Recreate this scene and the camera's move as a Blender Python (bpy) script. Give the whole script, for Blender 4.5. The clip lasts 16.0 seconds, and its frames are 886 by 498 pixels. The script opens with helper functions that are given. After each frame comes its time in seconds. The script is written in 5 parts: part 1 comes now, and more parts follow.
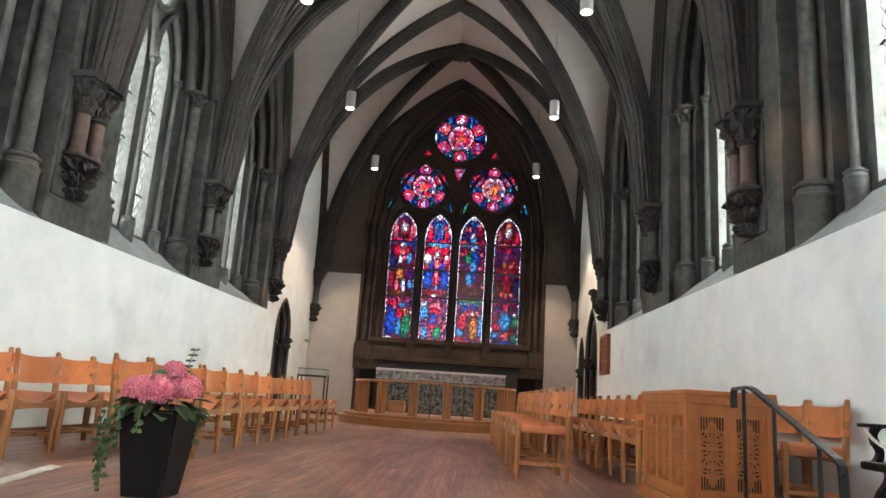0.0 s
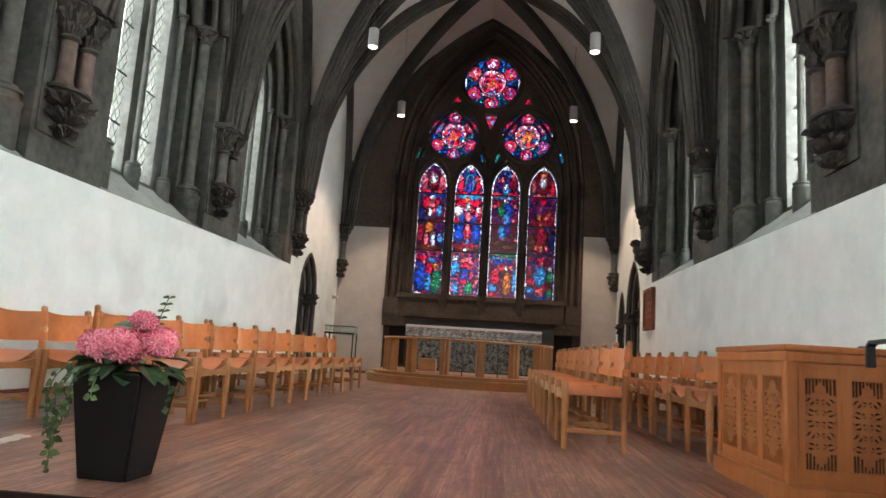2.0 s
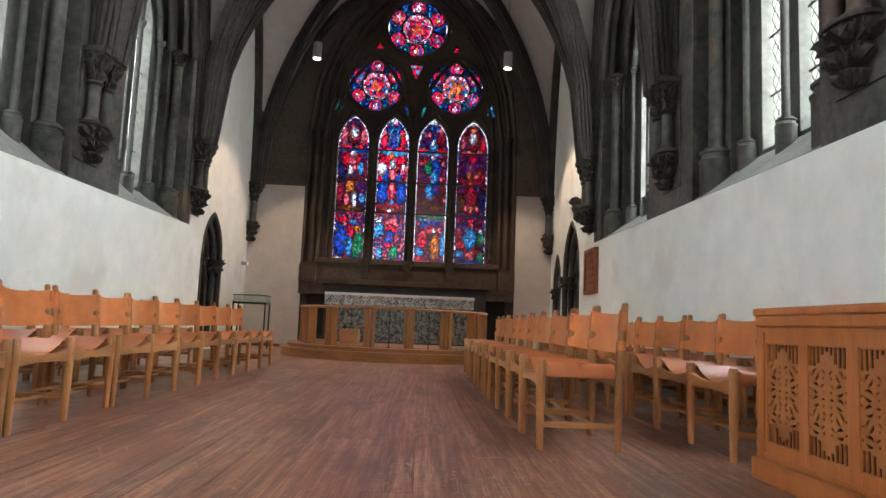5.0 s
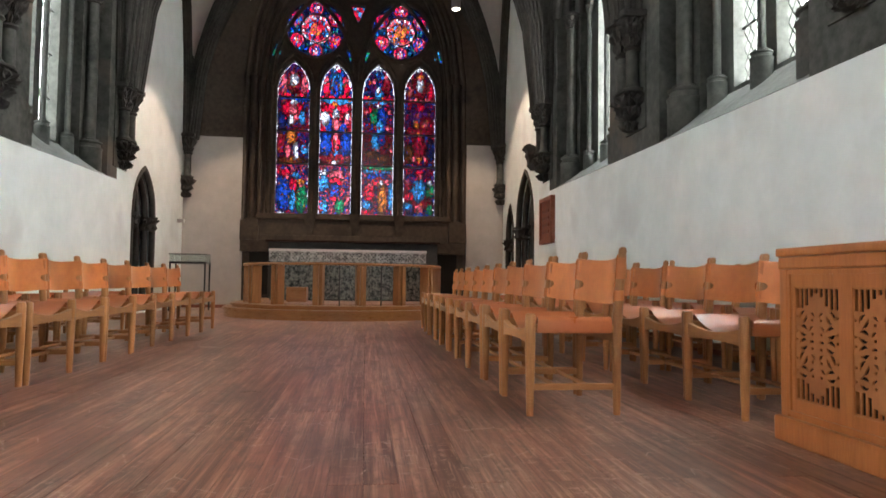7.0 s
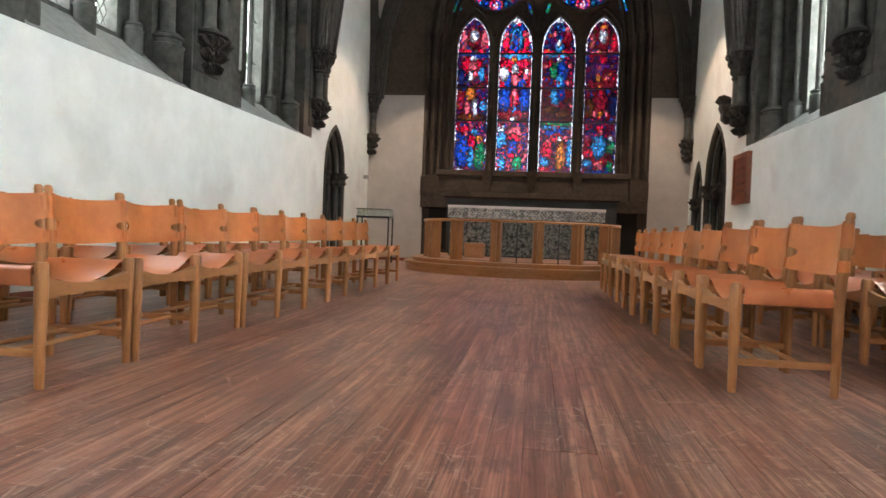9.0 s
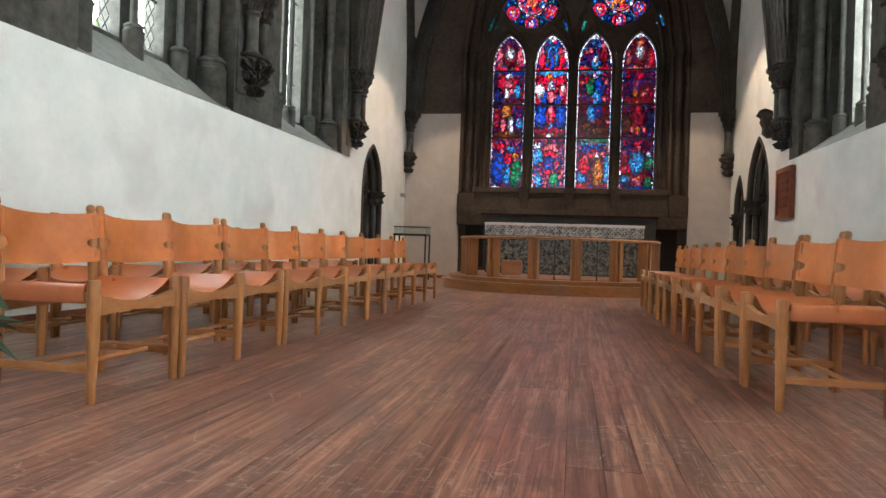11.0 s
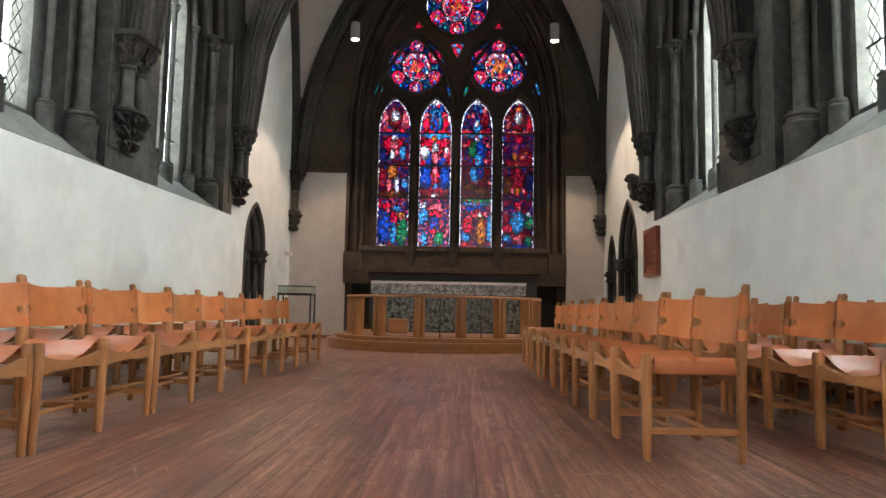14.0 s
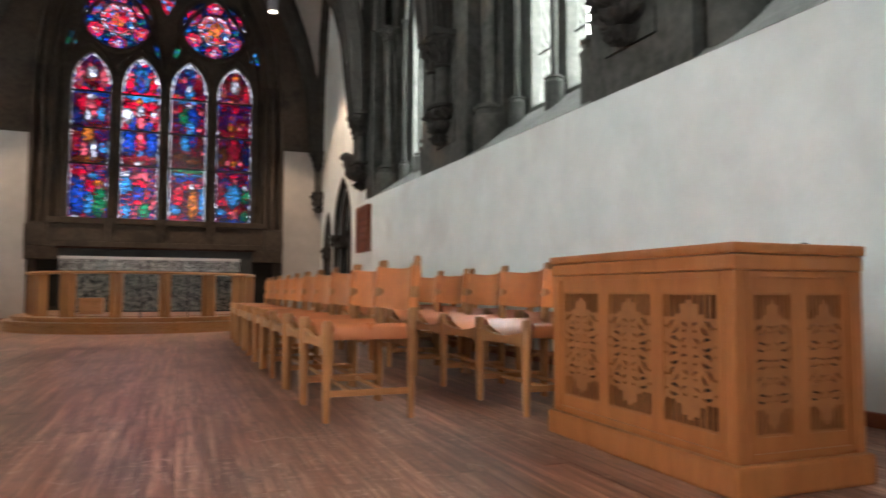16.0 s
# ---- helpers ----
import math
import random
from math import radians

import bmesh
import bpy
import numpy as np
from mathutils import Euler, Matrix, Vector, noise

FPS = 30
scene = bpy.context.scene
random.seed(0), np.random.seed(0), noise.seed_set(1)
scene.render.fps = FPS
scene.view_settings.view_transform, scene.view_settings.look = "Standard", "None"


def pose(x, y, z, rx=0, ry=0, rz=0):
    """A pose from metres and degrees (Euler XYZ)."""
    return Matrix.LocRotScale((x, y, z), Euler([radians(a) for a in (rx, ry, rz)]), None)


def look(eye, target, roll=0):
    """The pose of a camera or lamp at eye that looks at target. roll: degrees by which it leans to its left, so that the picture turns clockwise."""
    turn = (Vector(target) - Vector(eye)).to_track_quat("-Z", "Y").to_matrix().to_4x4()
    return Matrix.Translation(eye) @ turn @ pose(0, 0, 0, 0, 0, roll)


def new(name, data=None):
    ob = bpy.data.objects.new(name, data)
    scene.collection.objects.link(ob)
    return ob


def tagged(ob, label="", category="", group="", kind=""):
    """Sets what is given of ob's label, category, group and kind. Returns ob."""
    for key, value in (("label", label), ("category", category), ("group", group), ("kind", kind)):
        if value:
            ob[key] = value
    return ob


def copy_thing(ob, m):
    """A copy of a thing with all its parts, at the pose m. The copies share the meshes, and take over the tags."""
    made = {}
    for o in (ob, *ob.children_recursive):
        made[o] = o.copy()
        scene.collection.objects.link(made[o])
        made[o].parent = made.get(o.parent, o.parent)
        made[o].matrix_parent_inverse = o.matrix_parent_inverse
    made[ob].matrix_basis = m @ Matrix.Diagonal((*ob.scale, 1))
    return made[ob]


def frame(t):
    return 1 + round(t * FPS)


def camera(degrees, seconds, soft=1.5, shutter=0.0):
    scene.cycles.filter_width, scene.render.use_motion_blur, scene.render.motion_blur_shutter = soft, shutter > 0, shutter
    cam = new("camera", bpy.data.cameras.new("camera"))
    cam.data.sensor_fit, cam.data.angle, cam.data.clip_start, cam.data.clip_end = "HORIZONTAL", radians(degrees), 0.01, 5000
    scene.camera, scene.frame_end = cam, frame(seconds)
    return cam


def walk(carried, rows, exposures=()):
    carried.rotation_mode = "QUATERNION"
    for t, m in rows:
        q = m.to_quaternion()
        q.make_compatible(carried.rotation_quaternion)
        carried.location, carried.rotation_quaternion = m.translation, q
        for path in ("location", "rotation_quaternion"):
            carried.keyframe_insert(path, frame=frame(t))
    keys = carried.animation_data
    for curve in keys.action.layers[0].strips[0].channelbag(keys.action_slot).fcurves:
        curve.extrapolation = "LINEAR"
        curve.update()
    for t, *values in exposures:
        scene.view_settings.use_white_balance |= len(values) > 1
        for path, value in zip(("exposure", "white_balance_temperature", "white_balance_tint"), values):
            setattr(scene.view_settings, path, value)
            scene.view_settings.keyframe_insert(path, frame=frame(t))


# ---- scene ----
cam = camera(65.2, 16.0, shutter=0.25)
PATH = [
    (0, (0.778, 0.806, 0.618), (0.682, 2.759, 1.038), 3.8),
    (0.2, (0.798, 0.855, 0.599), (0.704, 2.816, 0.983), 3.5),
    (0.5, (0.814, 0.958, 0.585), (0.793, 2.938, 0.864), 3.2),
    (0.8, (0.784, 1.112, 0.597), (0.863, 3.097, 0.824), 3),
    (1, (0.748, 1.21, 0.603), (0.899, 3.194, 0.813), 3.0),
    (1.2, (0.718, 1.282, 0.601), (0.917, 3.262, 0.813), 3),
    (1.5, (0.699, 1.394, 0.598), (0.818, 3.38, 0.799), 3.5),
    (1.8, (0.72, 1.572, 0.611), (0.673, 3.557, 0.851), 3.7),
    (2, (0.732, 1.689, 0.618), (0.553, 3.658, 0.916), 3.6),
    (2.2, (0.733, 1.774, 0.612), (0.538, 3.743, 0.904), 3.5),
    (2.5, (0.733, 1.881, 0.602), (0.56, 3.86, 0.834), 3.2),
    (2.8, (0.687, 2.015, 0.614), (0.664, 3.994, 0.901), 2.9),
    (3, (0.637, 2.101, 0.621), (0.699, 4.078, 0.919), 2.9),
    (3.2, (0.602, 2.17, 0.62), (0.7, 4.147, 0.908), 3.1),
    (3.5, (0.576, 2.289, 0.619), (0.645, 4.27, 0.89), 3.2),
    (3.7, (0.568, 2.406, 0.631), (0.544, 4.388, 0.899), 3.1),
    (5.8, (0.558, 3.403, 0.626), (0.65, 5.391, 0.825), 2.1),
    (6, (0.564, 3.458, 0.636), (0.562, 5.446, 0.86), 2.7),
    (6.5, (0.544, 3.591, 0.632), (0.59, 5.581, 0.822), 2.4),
    (6.8, (0.485, 3.634, 0.621), (0.656, 5.62, 0.781), 1.2),
    (7, (0.442, 3.652, 0.616), (0.663, 5.637, 0.712), 0.7),
    (7.5, (0.403, 3.698, 0.614), (0.523, 5.694, 0.584), 0.9),
    (8, (0.391, 3.733, 0.62), (0.35, 5.73, 0.529), 1.3),
    (8.5, (0.384, 3.747, 0.621), (0.209, 5.738, 0.553), 1.9),
    (9, (0.352, 3.708, 0.635), (0.084, 5.69, 0.593), 2.2),
    (9.2, (0.358, 3.741, 0.625), (0.051, 5.717, 0.59), 2.5),
    (11.3, (0.336, 3.686, 0.634), (-0.037, 5.651, 0.643), 1.9),
    (11.5, (0.334, 3.685, 0.63), (-0.015, 5.654, 0.643), 1.8),
    (12, (0.35, 3.687, 0.634), (0.096, 5.671, 0.664), 1.7),
    (12.5, (0.36, 3.679, 0.64), (0.191, 5.67, 0.714), 1.6),
    (13, (0.373, 3.665, 0.647), (0.259, 5.658, 0.774), 1.5),
    (13.5, (0.378, 3.668, 0.647), (0.308, 5.66, 0.816), 1.4),
    (14, (0.38, 3.674, 0.644), (0.323, 5.665, 0.824), 1.1),
    (14.5, (0.383, 3.679, 0.646), (0.325, 5.671, 0.816), 1.0),
    (15, (0.379, 3.668, 0.639), (0.333, 5.661, 0.795), 1.1),
    (15.5, (0.431, 3.649, 0.624), (0.589, 5.638, 0.749), 0.9),
    (16, (0.554, 3.583, 0.614), (1.265, 5.448, 0.738), 0.2),
]
walk(cam, [(t, look(eye, target, roll)) for t, eye, target, roll in PATH], ((0.0, 1.36), (1.0, 1.28), (2.5, 1.16), (3.5, 1.12), (6.0, 1.08), (8.5, 1.18), (9.0, 1.18), (11.5, 1.08), (12.5, 1.06), (15.0, 1.05), (16.0, 1.12)))

# ---- world and light ----
world = bpy.data.worlds.new("world")
scene.world = world
world.use_nodes = True
wn = world.node_tree
sky = wn.nodes.new("ShaderNodeTexSky")
sky.sky_type, sky.sun_disc, sky.sun_elevation, sky.sun_rotation = "NISHITA", False, radians(38), radians(200)
wn.nodes["Background"].inputs["Strength"].default_value = 0.12
wn.links.new(sky.outputs[0], wn.nodes["Background"].inputs["Color"])
sun = new("sun", bpy.data.lights.new("sun", "SUN"))
sun.data.energy, sun.data.angle, sun.data.color = 0.8, radians(20), (1.0, 0.96, 0.9)
sun.matrix_world = look((0, 0, 30), (6, 10, 0))

# plan of the chancel: side walls, bays, levels
W, EAST, SILL, RIDGE, SPRING = 3.57, 19.35, 2.145, 9.6, 3.72
BAYS = [(-3.43, 0.28), (0.28, 3.99), (3.99, 7.72), (7.72, 11.42), (11.42, 15.26), (15.26, EAST)]
STEP_Y = 4.30
SOUTH_GLOW, NORTH_GLOW, EAST_GLOW, WEST_FILL = 20.5, 11.0, 1.25, 1.22


def sill_at(y):
    """Height of the plaster's upper edge along the side walls, rising gently to the east."""
    return SILL - 0.015 + 0.014 * (y - 9.5)


# ---- materials ----
def nodes_of(name):
    m = bpy.data.materials.new(name)
    m.use_nodes = True
    t = m.node_tree
    return m, t, t.nodes["Principled BSDF"]


def mat(name, a, b, rough=0.6, big=0.7, small=18.0, bump=0.25, stretch=(1, 1, 1), metal=0.0, island=0.0, spots=None, spec=0.4, c=None, dist=0.01, lo=0.34, hi=0.66, vary=0.12):
    """Two scales of noise between the colours a and b, relief, and a change from piece to piece."""
    m, t, p = nodes_of(name)
    N, L = t.nodes, t.links
    co = N.new("ShaderNodeTexCoord")
    mp = N.new("ShaderNodeMapping")
    mp.inputs["Scale"].default_value = stretch
    L.new(co.outputs["Object"], mp.inputs["Vector"])
    n1, n2 = N.new("ShaderNodeTexNoise"), N.new("ShaderNodeTexNoise")
    n1.inputs["Scale"].default_value, n1.inputs["Detail"].default_value = big, 5
    n2.inputs["Scale"].default_value, n2.inputs["Detail"].default_value, n2.inputs["Roughness"].default_value = small, 6, 0.65
    info = N.new("ShaderNodeObjectInfo")
    shift = N.new("ShaderNodeVectorMath")
    shift.operation = "MULTIPLY_ADD"
    L.new(info.outputs["Random"], shift.inputs[0])
    shift.inputs[1].default_value = (37, 17, 53) if island else (0, 0, 0)
    L.new(mp.outputs[0], shift.inputs[2])
    L.new(shift.outputs[0], n1.inputs["Vector"])
    L.new(shift.outputs[0], n2.inputs["Vector"])
    mix = N.new("ShaderNodeMath")
    mix.operation = "MULTIPLY_ADD"
    mix.inputs[1].default_value = 0.55
    L.new(n2.outputs[0], mix.inputs[0])
    half = N.new("ShaderNodeMath")
    half.operation = "MULTIPLY"
    half.inputs[1].default_value = 0.45
    L.new(n1.outputs[0], half.inputs[0])
    L.new(half.outputs[0], mix.inputs[2])
    ramp = N.new("ShaderNodeValToRGB")
    ramp.color_ramp.elements[0].position, ramp.color_ramp.elements[0].color = lo, (*a, 1)
    ramp.color_ramp.elements[1].position, ramp.color_ramp.elements[1].color = hi, (*b, 1)
    if c:
        e = ramp.color_ramp.elements.new(0.5)
        e.color = (*c, 1)
    L.new(mix.outputs[0], ramp.inputs[0])
    out = ramp.outputs[0]
    if island:
        hs = N.new("ShaderNodeHueSaturation")
        mr = N.new("ShaderNodeMapRange")
        mr.inputs["To Min"].default_value, mr.inputs["To Max"].default_value = 1 - island, 1 + island
        L.new(info.outputs["Random"], mr.inputs[0])
        L.new(mr.outputs[0], hs.inputs["Value"])
        L.new(out, hs.inputs["Color"])
        out = hs.outputs[0]
    if spots:
        n3 = N.new("ShaderNodeTexNoise")
        n3.inputs["Scale"].default_value, n3.inputs["Detail"].default_value = spots[1], 4
        L.new(shift.outputs[0], n3.inputs["Vector"])
        r3 = N.new("ShaderNodeMapRange")
        r3.inputs["From Min"].default_value, r3.inputs["From Max"].default_value = spots[2], spots[2] + 0.12
        L.new(n3.outputs[0], r3.inputs[0])
        mx = N.new("ShaderNodeMix")
        mx.data_type = "RGBA"
        L.new(r3.outputs[0], mx.inputs[0])
        L.new(out, mx.inputs[6])
        mx.inputs[7].default_value = (*spots[0], 1)
        out = mx.outputs[2]
    L.new(out, p.inputs["Base Color"])
    rr = N.new("ShaderNodeMapRange")
    rr.inputs["To Min"].default_value, rr.inputs["To Max"].default_value = max(0.05, rough - vary), min(1, rough + vary)
    L.new(n2.outputs[0], rr.inputs[0])
    L.new(rr.outputs[0], p.inputs["Roughness"])
    p.inputs["Metallic"].default_value, p.inputs["Specular IOR Level"].default_value = metal, spec
    if bump:
        bp = N.new("ShaderNodeBump")
        bp.inputs["Strength"].default_value, bp.inputs["Distance"].default_value = bump, dist
        L.new(mix.outputs[0], bp.inputs["Height"])
        L.new(bp.outputs[0], p.inputs["Normal"])
    return m


def worn_boards():
    """Red-brown boards: long soft grain, grey smudges that cross the boards, pale scuffs and scratches."""
    m, t, p = nodes_of("floor_board")
    N, L = t.nodes, t.links
    info, geo, co = N.new("ShaderNodeObjectInfo"), N.new("ShaderNodeNewGeometry"), N.new("ShaderNodeTexCoord")
    rnd_board = N.new("ShaderNodeMath")
    rnd_board.operation = "ADD"
    L.new(info.outputs["Random"], rnd_board.inputs[0])
    L.new(geo.outputs["Random Per Island"], rnd_board.inputs[1])

    def noise_at(source, scale, detail, rough=0.5):
        mp, n = N.new("ShaderNodeMapping"), N.new("ShaderNodeTexNoise")
        mp.inputs["Scale"].default_value = scale
        L.new(source, mp.inputs["Vector"])
        L.new(mp.outputs[0], n.inputs["Vector"])
        n.inputs["Scale"].default_value, n.inputs["Detail"].default_value, n.inputs["Roughness"].default_value = 1.0, detail, rough
        return n.outputs[0]

    def step_up(value, a, b, top=1.0):
        r = N.new("ShaderNodeMapRange")
        r.inputs["From Min"].default_value, r.inputs["From Max"].default_value, r.inputs["To Max"].default_value = a, b, top
        L.new(value, r.inputs[0])
        return r.outputs[0]

    def times(a, b):
        k = N.new("ShaderNodeMath")
        k.operation = "MULTIPLY"
        L.new(a, k.inputs[0])
        L.new(b, k.inputs[1])
        return k.outputs[0]

    def blend(fac, base, colour):
        x = N.new("ShaderNodeMix")
        x.data_type = "RGBA"
        L.new(fac, x.inputs[0])
        L.new(base, x.inputs[6])
        x.inputs[7].default_value = (*colour, 1)
        return x.outputs[2]

    shift = N.new("ShaderNodeVectorMath")
    shift.operation = "MULTIPLY_ADD"
    L.new(rnd_board.outputs[0], shift.inputs[0])
    shift.inputs[1].default_value = (7, 31, 3)
    L.new(co.outputs["Object"], shift.inputs[2])
    grain = noise_at(shift.outputs[0], (30, 0.9, 8), 5, 0.55)
    fine = noise_at(shift.outputs[0], (150, 3.5, 20), 3)
    ramp = N.new("ShaderNodeValToRGB")
    e = ramp.color_ramp.elements
    e[0].position, e[0].color = 0.32, (0.13, 0.047, 0.032, 1)
    e[1].position, e[1].color = 0.7, (0.56, 0.3, 0.2, 1)
    e.new(0.5).color = (0.3, 0.125, 0.08, 1)
    L.new(grain, ramp.inputs[0])
    hs, mr = N.new("ShaderNodeHueSaturation"), N.new("ShaderNodeMapRange")
    mr.inputs["From Max"].default_value, mr.inputs["To Min"].default_value, mr.inputs["To Max"].default_value = 2.0, 0.5, 1.6
    L.new(rnd_board.outputs[0], mr.inputs[0])
    L.new(mr.outputs[0], hs.inputs["Value"])
    L.new(ramp.outputs[0], hs.inputs["Color"])
    out = blend(step_up(fine, 0.48, 0.66, 0.6), hs.outputs[0], (0.075, 0.026, 0.02))
    smudge = noise_at(geo.outputs["Position"], (2.6, 0.9, 1), 4, 0.6)
    out = blend(step_up(smudge, 0.5, 0.66, 0.7), out, (0.13, 0.082, 0.066))
    grime = noise_at(shift.outputs[0], (11, 5, 5), 5, 0.7)
    out = blend(step_up(grime, 0.52, 0.66, 0.6), out, (0.07, 0.04, 0.033))
    worn = noise_at(geo.outputs["Position"], (1.4, 0.7, 1), 3)
    scuff = noise_at(geo.outputs["Position"], (16, 30, 1), 6, 0.75)
    out = blend(times(step_up(scuff, 0.56, 0.64, 0.75), step_up(worn, 0.42, 0.6)), out, (0.66, 0.46, 0.36))
    streak = noise_at(shift.outputs[0], (75, 3.2, 8), 5, 0.7)
    out = blend(times(step_up(streak, 0.54, 0.64, 0.7), step_up(worn, 0.38, 0.58)), out, (0.58, 0.37, 0.27))
    # fine scratches at all angles, broken into short lengths
    for size, cover in ((2.3, 0.55), (4.1, 0.57)):
        vor, mp = N.new("ShaderNodeTexVoronoi"), N.new("ShaderNodeMapping")
        vor.feature = "DISTANCE_TO_EDGE"
        vor.inputs["Scale"].default_value = size
        mp.inputs["Scale"].default_value, mp.inputs["Location"].default_value = (1.0, 0.7, 0.0), (size, size, 0)
        L.new(geo.outputs["Position"], mp.inputs["Vector"])
        L.new(mp.outputs[0], vor.inputs["Vector"])
        line = N.new("ShaderNodeMapRange")
        line.inputs["From Min"].default_value, line.inputs["From Max"].default_value = 0.003 * size, 0.0012 * size
        line.inputs["To Max"].default_value = 0.45
        L.new(vor.outputs["Distance"], line.inputs[0])
        out = blend(times(line.outputs[0], step_up(noise_at(geo.outputs["Position"], (size, size * 1.3, 1), 4, 0.7), cover, cover + 0.04)), out, (0.66, 0.5, 0.42))
    L.new(out, p.inputs["Base Color"])
    rr = N.new("ShaderNodeMapRange")
    rr.inputs["To Min"].default_value, rr.inputs["To Max"].default_value = 0.24, 0.44
    L.new(smudge, rr.inputs[0])
    L.new(rr.outputs[0], p.inputs["Roughness"])
    p.inputs["Specular IOR Level"].default_value = 0.6
    bp = N.new("ShaderNodeBump")
    bp.inputs["Strength"].default_value, bp.inputs["Distance"].default_value = 0.1, 0.002
    L.new(grain, bp.inputs["Height"])
    L.new(bp.outputs[0], p.inputs["Normal"])
    return m


def glow(name, colour, strength, leaves=None):
    """A plain backdrop outside a window."""
    m, t, p = nodes_of(name)
    N, L = t.nodes, t.links
    N.remove(p)
    e = N.new("ShaderNodeEmission")
    e.inputs["Strength"].default_value = strength
    e.inputs["Color"].default_value = (*colour, 1)
    if leaves:
        co, n, r = N.new("ShaderNodeTexCoord"), N.new("ShaderNodeTexNoise"), N.new("ShaderNodeValToRGB")
        n.inputs["Scale"].default_value, n.inputs["Detail"].default_value = 1.6, 8
        L.new(co.outputs["Object"], n.inputs["Vector"])
        r.color_ramp.elements[0].position, r.color_ramp.elements[0].color = 0.4, (*leaves, 1)
        r.color_ramp.elements[1].position, r.color_ramp.elements[1].color = 0.52, (*colour, 1)
        L.new(n.outputs[0], r.inputs[0])
        L.new(r.outputs[0], e.inputs["Color"])
    L.new(e.outputs[0], N["Material Output"].inputs["Surface"])
    return m


def tinted_glass():
    """Stained glass: light passes through in each piece's own colour, streaked and seedy."""
    m, t, p = nodes_of("stained_glass")
    N, L = t.nodes, t.links
    at = N.new("ShaderNodeAttribute")
    at.attribute_name = "tint"
    co, n = N.new("ShaderNodeTexCoord"), N.new("ShaderNodeTexNoise")
    n.inputs["Scale"].default_value, n.inputs["Detail"].default_value = 22, 4
    L.new(co.outputs["Object"], n.inputs["Vector"])
    mr = N.new("ShaderNodeMapRange")
    mr.inputs["From Min"].default_value, mr.inputs["From Max"].default_value = 0.3, 0.7
    mr.inputs["To Min"].default_value, mr.inputs["To Max"].default_value = 0.35, 1.25
    L.new(n.outputs[0], mr.inputs[0])
    mx = N.new("ShaderNodeVectorMath")
    mx.operation = "SCALE"
    L.new(at.outputs["Color"], mx.inputs[0])
    L.new(mr.outputs[0], mx.inputs["Scale"])
    tr, gl, ms = N.new("ShaderNodeBsdfTransparent"), N.new("ShaderNodeBsdfGlossy"), N.new("ShaderNodeMixShader")
    gl.inputs["Roughness"].default_value = 0.15
    ms.inputs[0].default_value = 0.03
    L.new(mx.outputs[0], tr.inputs["Color"])
    L.new(tr.outputs[0], ms.inputs[1])
    L.new(gl.outputs[0], ms.inputs[2])
    L.new(ms.outputs[0], N["Material Output"].inputs["Surface"])
    return m


def clear_glass(name, colour, gloss=0.05):
    m, t, p = nodes_of(name)
    N, L = t.nodes, t.links
    tr, gl, ms = N.new("ShaderNodeBsdfTransparent"), N.new("ShaderNodeBsdfGlossy"), N.new("ShaderNodeMixShader")
    tr.inputs["Color"].default_value = (*colour, 1)
    gl.inputs["Roughness"].default_value = 0.05
    ms.inputs[0].default_value = gloss
    L.new(tr.outputs[0], ms.inputs[1])
    L.new(gl.outputs[0], ms.inputs[2])
    L.new(ms.outputs[0], N["Material Output"].inputs["Surface"])
    return m


PLASTER = mat("lime_plaster", (0.685, 0.755, 0.745), (0.845, 0.9, 0.89), 0.85, 0.45, 2.6, 0.55, spots=((0.66, 0.7, 0.69), 0.8, 0.56), spec=0.2, dist=0.05)
# plaster of the east wall, darker than that of the side walls
EASTPLASTER = mat("east_plaster", (0.4, 0.38, 0.36), (0.52, 0.495, 0.465), 0.85, 0.5, 3, 0.15, spec=0.2, dist=0.01)
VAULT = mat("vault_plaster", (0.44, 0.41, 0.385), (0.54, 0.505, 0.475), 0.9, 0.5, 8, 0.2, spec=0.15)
STONE = mat("soapstone", (0.033, 0.035, 0.032), (0.122, 0.124, 0.112), 0.8, 1.6, 9, 0.6, spots=((0.15, 0.12, 0.094), 0.9, 0.6), spec=0.15, dist=0.02)
RIB = mat("rib_stone", (0.024, 0.0225, 0.02), (0.074, 0.069, 0.061), 0.7, 1.6, 16, 0.4, spec=0.25, dist=0.012)
DARKSTONE = mat("east_stone", (0.044, 0.034, 0.027), (0.098, 0.078, 0.062), 0.85, 0.8, 12, 0.4, spots=((0.035, 0.03, 0.025), 1.1, 0.58), spec=0.2, dist=0.015)
REDSHAFT = mat("pinkish_shaft", (0.06, 0.05, 0.043), (0.17, 0.12, 0.098), 0.65, 2.0, 14, 0.3, spec=0.25)
PALESHAFT = mat("pale_shaft", (0.055, 0.06, 0.056), (0.135, 0.142, 0.132), 0.65, 2.2, 12, 0.3, spec=0.2)
CARVED = mat("carved_stone", (0.021, 0.0196, 0.0175), (0.07, 0.0644, 0.0588), 0.75, 3, 26, 0.5, spec=0.25)
SILLSTONE = mat("sill_stone", (0.17, 0.19, 0.18), (0.33, 0.35, 0.335), 0.75, 1.6, 12, 0.35, spec=0.2)
PLANK = worn_boards()
# very dark wood; on risers and step edge it holds their shade
STEPWOOD = mat("step_wood", (0.012, 0.005, 0.004), (0.034, 0.015, 0.011), 0.7, 1, 10, 0.2, (1, 9, 9), spec=0.15)
CHAIRWOOD = mat("chair_beech", (0.3, 0.12, 0.04), (0.49, 0.235, 0.09), 0.4, 2, 14, 0.12, (6, 6, 0.8), island=0.2, spec=0.45)
